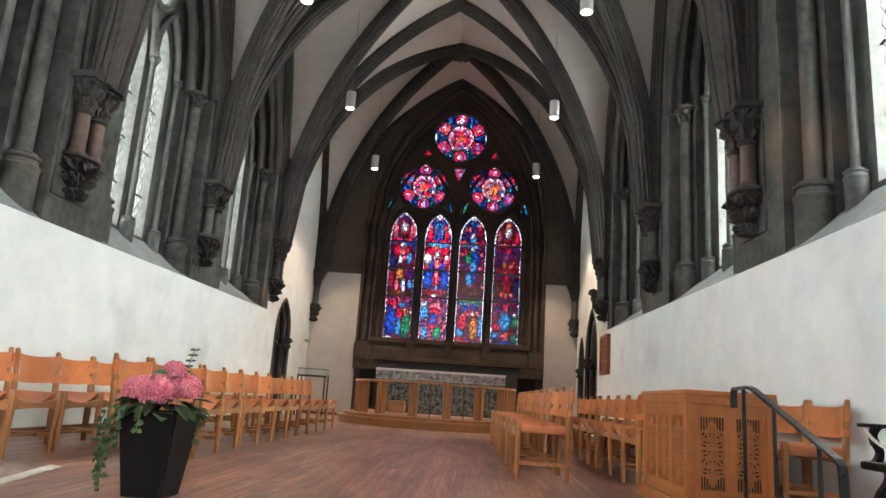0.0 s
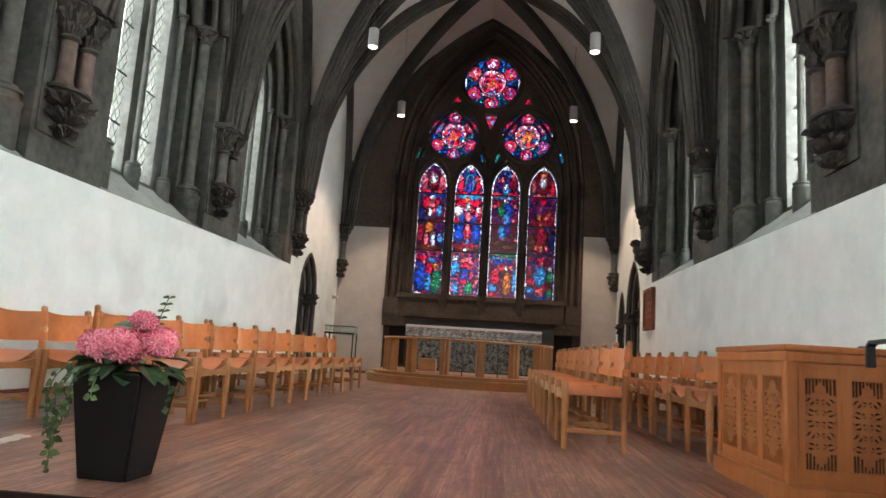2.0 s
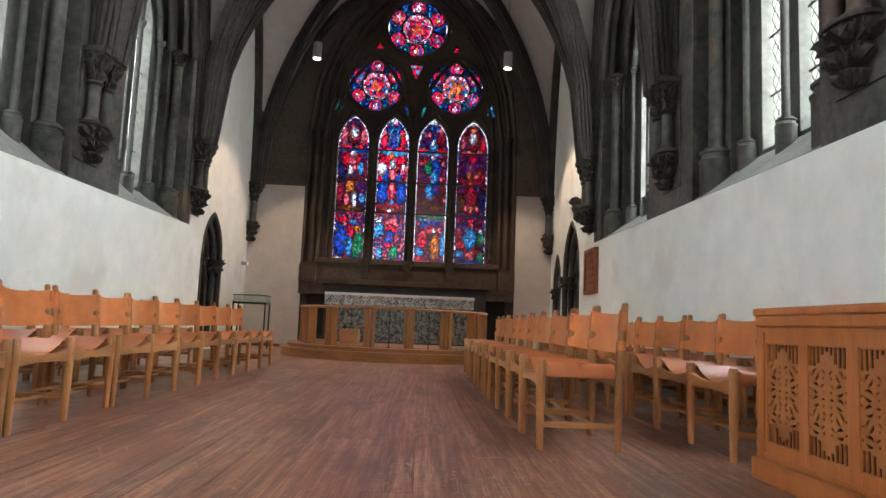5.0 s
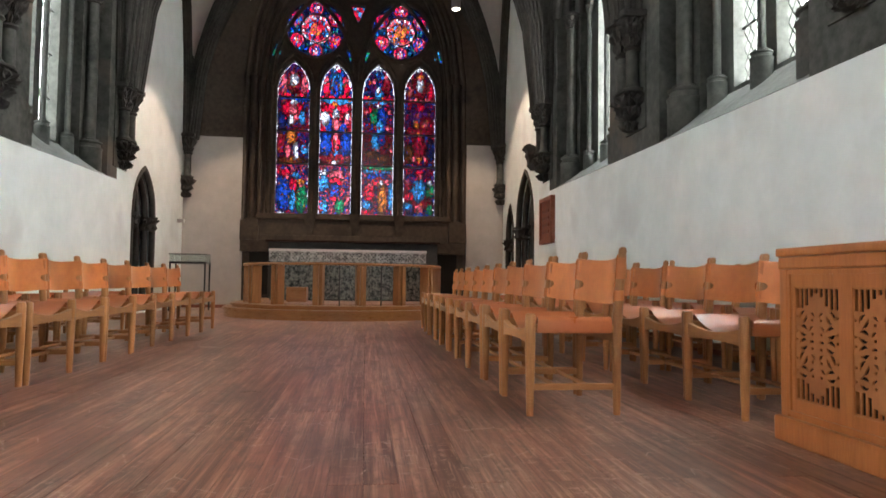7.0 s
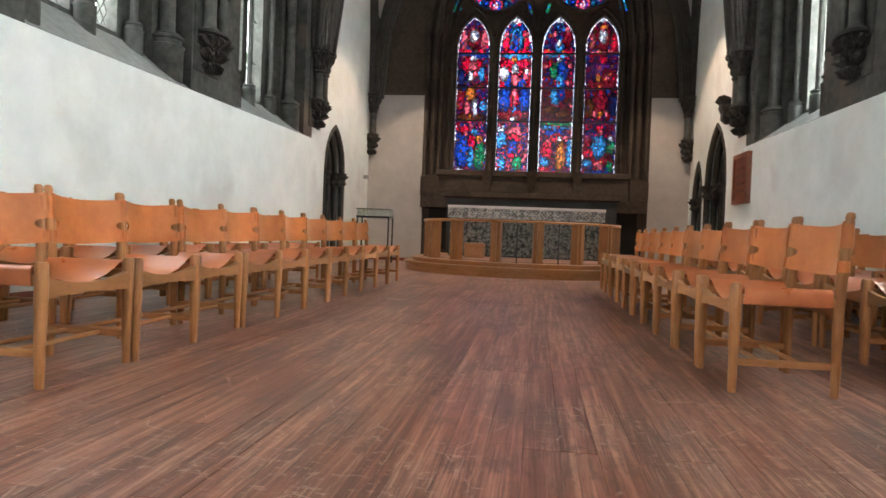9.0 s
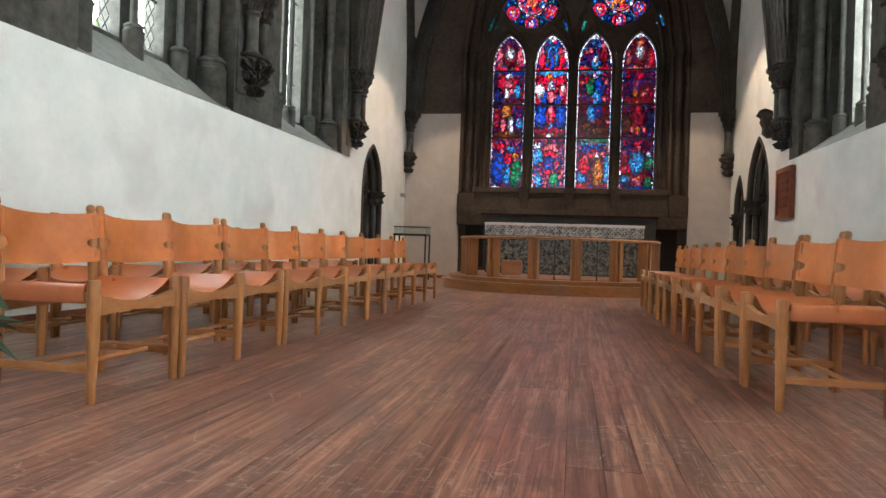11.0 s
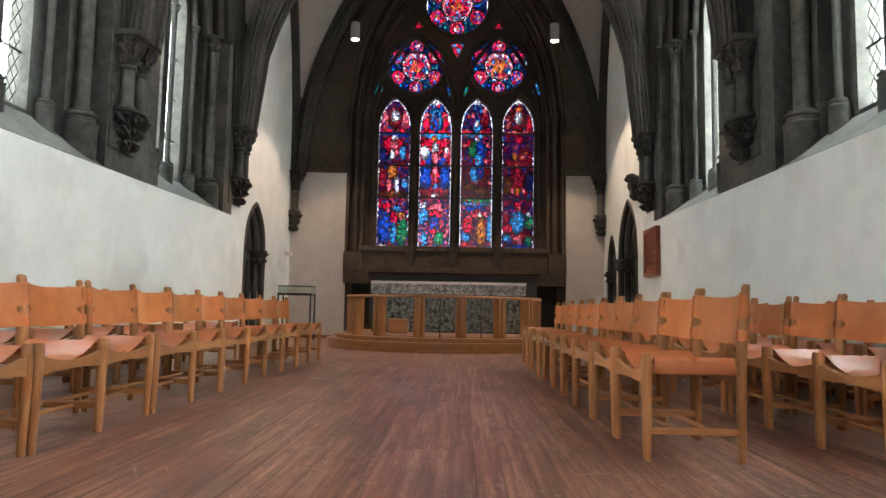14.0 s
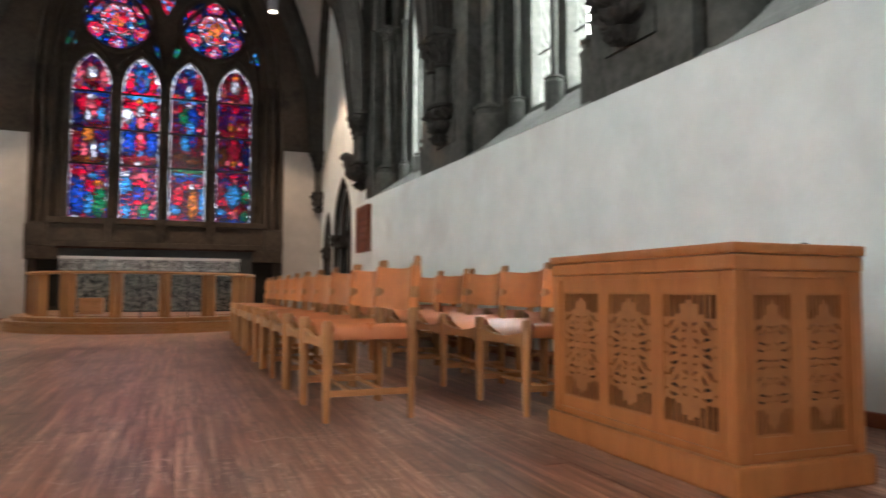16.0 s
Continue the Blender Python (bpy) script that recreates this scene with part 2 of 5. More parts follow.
RAILWOOD = mat("chair_beech_rail", (0.33, 0.135, 0.046), (0.5, 0.24, 0.092), 0.4, 2, 14, 0.1, (5, 0.8, 5), island=0.2, spec=0.45)
SIDEWOOD = mat("chair_beech_side", (0.33, 0.135, 0.046), (0.5, 0.24, 0.092), 0.4, 2, 14, 0.1, (0.8, 5, 5), island=0.2, spec=0.45)
LEATHER = mat("tan_leather", (0.44, 0.13, 0.034), (0.62, 0.225, 0.07), 0.32, 2.2, 9, 0.12, island=0.22, spec=0.5, vary=0.08, dist=0.006)
# seat copy of the tan leather: worn gloss, shade put into the redder colour
LEATHERDARK = mat("worn_shaded_leather", (0.45, 0.125, 0.04), (0.57, 0.185, 0.066), 0.3, 2.0, 8, 0.1, island=0.22, spec=0.65, vary=0.08, dist=0.006)
TABLEOAK = mat("pale_oak", (0.36, 0.19, 0.085), (0.52, 0.3, 0.15), 0.5, 1.6, 10, 0.1, (1, 8, 8), spec=0.4)
OAK = mat("oiled_oak", (0.34, 0.105, 0.026), (0.5, 0.18, 0.052), 0.38, 1.6, 12, 0.2, (7, 7, 0.7), spec=0.45)
OAKFRET = mat("pierced_oak", (0.3, 0.1, 0.03), (0.44, 0.17, 0.055), 0.5, 3, 20, 0.2, spec=0.4)
RAILOAK = mat("rail_oak", (0.27, 0.115, 0.036), (0.42, 0.2, 0.075), 0.3, 1.2, 7, 0.08, (1.5, 1.5, 7), spec=0.5)
POSTOAK = mat("post_oak", (0.25, 0.105, 0.033), (0.41, 0.19, 0.068), 0.32, 1.4, 8, 0.1, (6, 6, 0.6), spec=0.5)
# near-black so that the chest's openings look shaded; shade put into the colour
INSIDE = mat("painted_hole_shade", (0.008, 0.004, 0.003), (0.018, 0.009, 0.005), 0.8, 3, 20, 0)
# near-black colour standing in for the shade under the apron
DARK = mat("apron_shade", (0.008, 0.007, 0.006), (0.016, 0.014, 0.012), 0.9, 2, 20, 0)
IRON = mat("black_iron", (0.006, 0.007, 0.008), (0.016, 0.018, 0.02), 0.3, 3, 40, 0.1, spec=0.45)
BLACKWOOD = mat("ebonised_wood", (0.004, 0.004, 0.006), (0.013, 0.012, 0.013), 0.3, 3, 30, 0.1, spec=0.4)
POT = mat("black_planter", (0.004, 0.0035, 0.0045), (0.009, 0.008, 0.009), 0.5, 3, 30, 0.05, spec=0.25)
PETAL = mat("pink_petal", (0.76, 0.14, 0.23), (0.95, 0.45, 0.53), 0.6, 14, 50, 0, spec=0.3, lo=0.4, hi=0.6)
LEAF = mat("hydrangea_leaf", (0.018, 0.05, 0.02), (0.05, 0.11, 0.045), 0.45, 9, 40, 0.1, spec=0.45)
IVY = mat("ivy_leaf", (0.018, 0.05, 0.014), (0.085, 0.15, 0.045), 0.5, 9, 40, 0.1, spec=0.4)
LEAD = mat("lead_came", (0.006, 0.006, 0.007), (0.014, 0.014, 0.015), 0.6, 5, 40, 0)
LACE = mat("lace_cloth", (0.16, 0.165, 0.165), (0.55, 0.56, 0.55), 0.9, 9, 26, 0.2, spec=0.1, lo=0.42, hi=0.58)
LINEN = mat("white_linen", (0.62, 0.62, 0.6), (0.78, 0.78, 0.76), 0.9, 4, 40, 0.1, spec=0.1)
DAMASK = mat("grey_damask", (0.022, 0.03, 0.03), (0.26, 0.28, 0.26), 0.8, 16, 34, 0.2, spec=0.2, lo=0.43, hi=0.58)
SLATE = mat("slate", (0.025, 0.026, 0.026), (0.055, 0.056, 0.055), 0.6, 2, 20, 0.1, spec=0.3)
PLAQUE = mat("red_wood", (0.16, 0.045, 0.02), (0.27, 0.09, 0.045), 0.45, 3, 16, 0.2, spec=0.4)
RIMWOOD = mat("carved_red_wood", (0.11, 0.032, 0.016), (0.19, 0.06, 0.03), 0.45, 3, 16, 0.2, spec=0.4)
LAMPSHELL = mat("lamp_shell", (0.42, 0.42, 0.42), (0.52, 0.52, 0.52), 0.35, 3, 30, 0, metal=0.3)
RUG = mat("woven_rug", (0.2, 0.08, 0.06), (0.5, 0.42, 0.36), 0.95, 3, 22, 0.4, spec=0.1)
FRINGE = mat("rug_fringe", (0.6, 0.56, 0.48), (0.75, 0.71, 0.63), 0.95, 9, 40, 0.3, spec=0.1)
DOORWOOD = mat("grey_door", (0.06, 0.062, 0.06), (0.13, 0.13, 0.125), 0.6, 2, 14, 0.3, (7, 7, 0.7))
STAINED = tinted_glass()
CLEAR = clear_glass("quarry_glass", (0.88, 0.92, 0.88))
CASEGLASS = clear_glass("case_glass", (0.85, 0.92, 0.9), 0.14)
GARDEN = {s: glow("garden_daylight", (0.99, 0.965, 0.99), g, (0.022, 0.038, 0.014)) for s, g in ((1, SOUTH_GLOW), (-1, NORTH_GLOW))}
# added fill glow from the west, no known source
WESTFILL = glow("west_fill_glow", (0.94, 0.97, 1.04), WEST_FILL)
EASTSKY = glow("east_daylight", (0.9, 0.95, 1.0), EAST_GLOW)
BULB = glow("lamp_glow", (1.0, 0.86, 0.68), 5.0)


# ---- mesh tools ----
def part(name, bm, material, parent=None, label="", smooth=False):
    me = bpy.data.meshes.new(name)
    bm.normal_update()
    bm.to_mesh(me)
    bm.free()
    for m in material if isinstance(material, (list, tuple)) else [material]:
        me.materials.append(m)
    if smooth:
        me.polygons.foreach_set("use_smooth", [True] * len(me.polygons))
        me.set_sharp_from_angle(angle=radians(46))
    ob = new(name, me)
    if parent:
        ob.parent = parent
    if label:
        ob["label"] = label
    return ob


def thing(name, label, category, group="", kind="", at=None):
    ob = tagged(new(name), label, category, group, kind)
    ob.empty_display_size = 0.1
    if at is not None:
        ob.matrix_basis = at if isinstance(at, Matrix) else Matrix.Translation(at)
    return ob


def box(bm, x0, x1, y0, y1, z0, z1, bevel=0.0):
    r = bmesh.ops.create_cube(bm, size=1, matrix=Matrix.LocRotScale(((x0 + x1) / 2, (y0 + y1) / 2, (z0 + z1) / 2), None, (abs(x1 - x0), abs(y1 - y0), abs(z1 - z0))))
    if bevel:
        es = list({e for v in r["verts"] for e in v.link_edges})
        bmesh.ops.bevel(bm, geom=es, offset=bevel, segments=2, affect="EDGES", profile=0.6)
    return bm


def B(*a, bevel=0.004):
    return box(bmesh.new(), *a, bevel=bevel)


def lathe(bm, profile, m=Matrix(), seg=16):
    """Turns a list of (radius, height) about z."""
    rings = []
    for r, z in profile:
        rings.append([bm.verts.new(m @ Vector((r * math.cos(2 * math.pi * k / seg), r * math.sin(2 * math.pi * k / seg), z))) for k in range(seg)])
    for a, b in zip(rings, rings[1:]):
        for k in range(seg):
            bm.faces.new((a[k], a[(k + 1) % seg], b[(k + 1) % seg], b[k]))
    bm.faces.new(list(reversed(rings[0])))
    bm.faces.new(rings[-1])
    return bm


def rod(bm, p, q, r, r2=None, seg=8):
    p, q = Vector(p), Vector(q)
    d = q - p
    m = Matrix.Translation(p) @ d.to_track_quat("Z", "Y").to_matrix().to_4x4()
    return lathe(bm, [(r, 0), (r if r2 is None else r2, d.length)], m, seg)


def sweep(bm, path, profile, side, closed=False):
    """Carries a profile of (across, out) along a path; side is the across direction."""
    side = Vector(side).normalized()
    rings = []
    n = len(path)
    for i, p in enumerate(path):
        t = (Vector(path[min(i + 1, n - 1)]) - Vector(path[max(i - 1, 0)])).normalized()
        out = t.cross(side).normalized()
        rings.append([bm.verts.new(Vector(p) + side * a + out * b) for a, b in profile])
    k = len(profile)
    for a, b in zip(rings, rings[1:]):
        for i in range(k):
            bm.faces.new((a[i], a[(i + 1) % k], b[(i + 1) % k], b[i]))
    bm.faces.new(rings[0])
    bm.faces.new(list(reversed(rings[-1])))
    return bm


def lancet(c, hw, bottom, spring, apex, n=10):
    """Outline of a pointed opening, anticlockwise from the lower left corner."""
    h = apex - spring
    R = (hw * hw + h * h) / (2 * hw)
    pts = [(c - hw, bottom), (c + hw, bottom)]
    for i in range(n + 1):
        x = hw * (1 - i / n)
        pts.append((c + x, spring + math.sqrt(max(0, R * R - (x + R - hw) ** 2))))
    for i in range(1, n + 1):
        x = hw * i / n
        pts.append((c - x, spring + math.sqrt(max(0, R * R - (x + R - hw) ** 2))))
    return pts


def disc(cx, cz, r, n=24, turn=0.0):
    return [(cx + r * math.cos(2 * math.pi * i / n + turn), cz + r * math.sin(2 * math.pi * i / n + turn)) for i in range(n)]


def rect(x0, x1, z0, z1):
    return [(x0, z0), (x1, z0), (x1, z1), (x0, z1)]


def plate(bm, outer, holes, place, d0, d1):
    """A slab with openings through it. place(u, z, d) gives a point."""
    for d in (d0, d1):
        edges = []
        for loop in [outer] + holes:
            vs = [bm.verts.new(place(u, z, d)) for u, z in loop]
            edges += [bm.edges.new((vs[i], vs[(i + 1) % len(vs)])) for i in range(len(vs))]
        bmesh.ops.triangle_fill(bm, use_beauty=True, use_dissolve=False, edges=edges)
    for loop in [outer] + holes:
        a = [bm.verts.new(place(u, z, d0)) for u, z in loop]
        b = [bm.verts.new(place(u, z, d1)) for u, z in loop]
        for i in range(len(loop)):
            j = (i + 1) % len(loop)
            bm.faces.new((a[i], a[j], b[j], b[i]))
    return bm


def side_place(s, yc):
    return lambda u, z, d: Vector((s * (W + d), yc + u, z))


def east_place(u, z, d):
    return Vector((u, EAST + d, z))


def carved(bm, m, tiers, lobes, seg=36):
    """One block of carved foliage about z: tiers of (height, half x, half y, depth of the leaf lobes)."""
    rings = []
    for k, (z, hx, hy, amp) in enumerate(tiers):
        ring = []
        for q in range(seg):
            a = 2 * math.pi * q / seg
            leaf_edge = 1 + amp * (abs(math.cos(lobes * a / 2 + k * 1.3)) - 0.6) + 0.35 * amp * math.sin(2.7 * k + 3 * lobes * a)
            ring.append(bm.verts.new(m @ Vector((hx * leaf_edge * math.cos(a), hy * leaf_edge * math.sin(a), z + 0.25 * amp * hx * math.cos(lobes * a)))))
        rings.append(ring)
    for a, b in zip(rings, rings[1:]):
        for q in range(seg):
            bm.faces.new((a[q], a[(q + 1) % seg], b[(q + 1) % seg], b[q]))
    bm.faces.new(rings[0][::-1])
    bm.faces.new(rings[-1])
    return bm


# ---- floor, steps and outer shell ----
floor = tagged(part("floor", B(-W, W, STEP_Y + 0.03, EAST + 0.9, -0.3, -0.03, bevel=0), STEPWOOD), "red-brown boarded chancel floor of worn wooden planks", "floor", kind="structure")
steps = thing("chancel_step", "red-brown wooden steps up to the chancel, shade painted on the risers", "steps", kind="structure")
for i in range(3):
    y1 = STEP_Y - 0.30 * i
    part("tread", B(-W, W, y1 - 0.34, y1 + 0.03, -0.145 * (i + 1) - 0.03, -0.145 * (i + 1), bevel=0.006), PLANK, steps)
    # riser shade is put into the dark colour; the treads keep the board colour
    part("riser", B(-W, W, y1 + 0.004, y1 + 0.026, -0.145 * (i + 1) + 0.001, -0.145 * i - 0.031, bevel=0), STEPWOOD, steps)
# dark strip over the bright board ends, shaded by colour like the risers
part("nosing", B(-W, W, STEP_Y - 0.025, STEP_Y + 0.001, -0.03, 0.001, bevel=0.006), STEPWOOD, steps)
for s in (-1, 1):
    bm = box(bmesh.new(), s * (W - 0.035), s * (W - 0.002), STEP_Y + 0.03, 15.9, 0.001, 0.07, bevel=0.006)
    tagged(part("baseboard", bm, PLAQUE), "dark red-brown wooden skirting along the plaster", "baseboard", kind="structure")
for x0, x1 in ((-W + 0.04, -2.1), (2.2, W - 0.04)):
    tagged(part("baseboard", B(x0, x1, EAST - 0.06, EAST - 0.027, 0.001, 0.07, bevel=0.006), PLAQUE), "dark red-brown wooden skirting under the east plaster", "baseboard", kind="structure")
nave = tagged(part("nave_floor", B(-W, W, -4.2, STEP_Y - 0.9, -0.7, -0.58, bevel=0), PLANK), "boarded lower floor before the chancel steps", "floor", kind="structure")
ground = tagged(part("ground", B(-200, 200, -200, 200, -1.2, -1.0, bevel=0), LEAF), "green grass outside the building", "ground", kind="structure")

# ---- side walls ----
DOOR_N = lancet(16.68, 0.62, 0.02, 1.75, 2.62)
DOOR_S = lancet(17.1, 0.72, 0.02, 1.75, 2.85)
NICHE_S = lancet(18.5, 0.36, 0.02, 1.55, 2.3)


def roll_profile(w, d, n=7):
    """A moulded rib: rolls parted by deep hollows, the largest on the nose."""
    pts = [(-w, -0.14)]
    for k in range(n):
        a = math.pi * (1 - k / (n - 1))
        c, r = (0.78 * w * math.cos(a), 0.8 * d * math.sin(a)), (0.32 if k == n // 2 else 0.22) * w
        for q in range(5):
            b = a + radians(100) * (1 - q / 2)
            pts.append((c[0] + r * math.cos(b), c[1] + r * math.sin(b)))
        if k < n - 1:
            h = a - math.pi / (n - 1) / 2
            pts.append((0.46 * w * math.cos(h), 0.46 * d * math.sin(h)))
    return pts + [(w, -0.14)]


def window_bay(wall, s, y0, y1, index):
    yc, half, o = (y0 + y1) / 2, (y1 - y0) / 2, 0.22 if s < 0 or y0 > 11 else -0.08
    place = side_place(s, yc)
    outer = lancet(o, 1.27, SILL, 5.05, 7.25, 14)
    inner = lancet(o, 0.95, SILL, 5.05, 6.95, 14)
    round8 = [2 * math.pi * k / 8 for k in range(8)]
    bm = bmesh.new()
    left = [(-half, sill_at(y0)), (o - 1.27, sill_at(yc + o - 1.27))] + list(reversed(outer[2:])) + [(o + 1.27, sill_at(yc + o + 1.27)), (half, sill_at(y1)), (half, 9.75), (-half, 9.75)]
    plate(bm, left, [], place, 0.0, 0.30)
    part("window_surround", bm, STONE, wall, "grey dressed stone window wall")
    bm = bmesh.new()
    ring = [(o - 1.4, SILL + 0.09)] + [(o - 0.95, SILL + 0.09)] + list(reversed(inner[2:])) + [(o + 0.95, SILL + 0.09), (o + 1.4, SILL + 0.09), (o + 1.4, 7.6), (o - 1.4, 7.6)]
    plate(bm, ring, [], place, 0.301, 0.5)
    part("inner_order", bm, STONE, wall)
    bm = bmesh.new()
    lights = [lancet(o + c, 0.275, 2.6, 5.15, 5.8, 8) for c in (-0.365, 0.365)]
    plate(bm, rect(o - 1.4, o + 1.4, SILL + 0.09, 7.6), lights + [disc(o, 6.38, 0.36, 20)], place, 0.501, 0.74)
    part("tracery", bm, PALESHAFT, wall)
    # sloping sill
    za, zb = sill_at(yc + o - 1.26), sill_at(yc + o + 1.26)
    bm = bmesh.new()
    vs = [bm.verts.new(place(o + u, z, d)) for u, z, d in ((-1.26, za + 0.004, 0.0), (1.26, zb + 0.004, 0.0), (0.94, 2.66, 0.62), (-0.94, 2.66, 0.62), (-1.26, za + 0.002, 0.02), (1.26, zb + 0.002, 0.02), (0.94, zb + 0.002, 0.62), (-0.94, za + 0.002, 0.62))]
    for f in ((0, 1, 2, 3), (4, 5, 1, 0), (5, 6, 2, 1), (6, 7, 3, 2), (7, 4, 0, 3)):
        bm.faces.new([vs[i] for i in f])
    part("sloping_sill", bm, SILLSTONE, wall, "pale grey sloping stone window sill")
    # arch mouldings over the opening
    for loop, d, w, r in ((outer, 0.0, 0.07, 0.06), (outer, 0.17, 0.08, 0.09), (inner, 0.32, 0.06, 0.06)):
        path = [place(u, z, d) for u, z in loop[2:]]
        part("arch_moulding", sweep(bmesh.new(), path, [(w * math.cos(a), r * math.sin(a)) for a in round8], Vector((s, 0, 0))), RIB, wall, smooth=True)
    # glazing
    win = thing("window_" + str(index), "tall pointed twin-light window with diamond leaded clear glass", "window", "chancel side windows", "structure")
    for c in (-0.365, 0.365):
        part("pane", quarries(place, o + c, 0.3, 2.55, 5.85, 0.62), [CLEAR, LEAD], win).visible_shadow = False
        for z in (3.2, 3.85, 4.5):
            p = place(o + c, z, 0.6)
            part("saddle_bar", B(p.x - 0.006, p.x + 0.006, p.y - 0.28, p.y + 0.28, z - 0.012, z + 0.012, bevel=0), IRON, win)
    part("oculus_pane", quarries(place, o, 0.4, 5.98, 6.82, 0.62), [CLEAR, LEAD], win).visible_shadow = False
    # shafts
    for u in (-1.12, 1.12):
        column("jamb_shaft", place(o + u, 0, 0.215), 0.085, SILL + 0.1, 5.08, STONE, 0.5, 0.18, "stout grey stone jamb shaft with moulded base and leaf capital")
    for u in (-0.8, 0.0, 0.8):
        column("window_shaft", place(o + u, 0, 0.41), 0.04, SILL + 0.26, 5.14, PALESHAFT, 0.36, 0.1, "slender pale grey stone window shaft with moulded base")
    # tracery ribs from the inner shafts
    for c in (-0.4, 0.4):
        path = [place(o + u, z, 0.43) for u, z in lancet(c, 0.38, 5.1, 5.15, 6.02, 8)[2:]]
        part("light_arch", sweep(bmesh.new(), path, [(0.055 * math.cos(a), 0.045 * math.sin(a)) for a in round8], Vector((s, 0, 0))), PALESHAFT, wall, smooth=True)
    path = [place(u, z, 0.47) for u, z in disc(o, 6.38, 0.41, 24)]
    part("oculus_ring", sweep(bmesh.new(), path + path[:1], [(0.06 * math.cos(a), 0.05 * math.sin(a)) for a in round8], Vector((s, 0, 0))), PALESHAFT, wall, smooth=True)


def quarries(place, c, hw, z0, z1, d):
    """Diamond panes between lead strips."""
    bm = bmesh.new()
    a, h = 0.058, 0.088
    j = 0
    z = z0
    while z < z1:
        u = -hw + (a if j % 2 else 0)
        while u < hw:
            o = [(u - a, z), (u, z - h), (u + a, z), (u, z + h)]
            i = [(u + (p - u) * 0.88, z + (q - z) * 0.88) for p, q in o]
            vo = [bm.verts.new(place(c + p, q, d)) for p, q in o]
            vi = [bm.verts.new(place(c + p, q, d)) for p, q in i]
            bm.faces.new(vi)
            for k in range(4):
                bm.faces.new((vo[k], vo[(k + 1) % 4], vi[(k + 1) % 4], vi[k])).material_index = 1
            u += 2 * a
        z += h
        j += 1
    return bm


def column(name, foot, r, z0, z1, material, base, wide, label):
    """A shaft with a tall drum base, ringed above, and a small leaf capital."""
    col = thing(name, label, "column", "window shafts")
    m = Matrix.Translation((foot.x, foot.y, 0))
    zb = z0 + base
    h = wide * 0.5
    drum = [(wide, z0 - 0.12), (wide, zb - 2.1 * h), (wide * 1.06, zb - 1.9 * h), (wide * 1.06, zb - 1.7 * h), (wide * 0.9, zb - 1.55 * h), (wide * 0.86, zb - 1.0 * h), (wide * 1.0, zb - 0.85 * h), (wide * 1.0, zb - 0.6 * h), (wide * 0.72, zb - 0.4 * h), (wide * 0.74, zb - 0.15 * h), (r * 1.05, zb)]
    part("base", lathe(bmesh.new(), drum, m, 20), material, col, smooth=True)
    part("shaft", lathe(bmesh.new(), [(r, zb - 0.01), (r * 0.97, z1 - 2.6 * r)], m, 14), material, col, smooth=True)
    tiers = [(z1 - 2.9 * r, r * 1.02, r * 1.02, 0), (z1 - 2.7 * r, r * 1.25, r * 1.25, 0), (z1 - 2.5 * r, r * 1.05, r * 1.05, 0.05), (z1 - 2.0 * r, r * 1.35, r * 1.35, 0.35), (z1 - 1.5 * r, r * 1.3, r * 1.3, 0.3), (z1 - 1.0 * r, r * 1.8, r * 1.8, 0.4), (z1 - 0.6 * r, r * 1.65, r * 1.65, 0.1), (z1 - 0.5 * r, r * 1.95, r * 1.95, 0), (z1, r * 1.95, r * 1.95, 0)]
    part("capital", carved(bmesh.new(), m, tiers, 7, 28), CARVED if r > 0.08 else material, col)


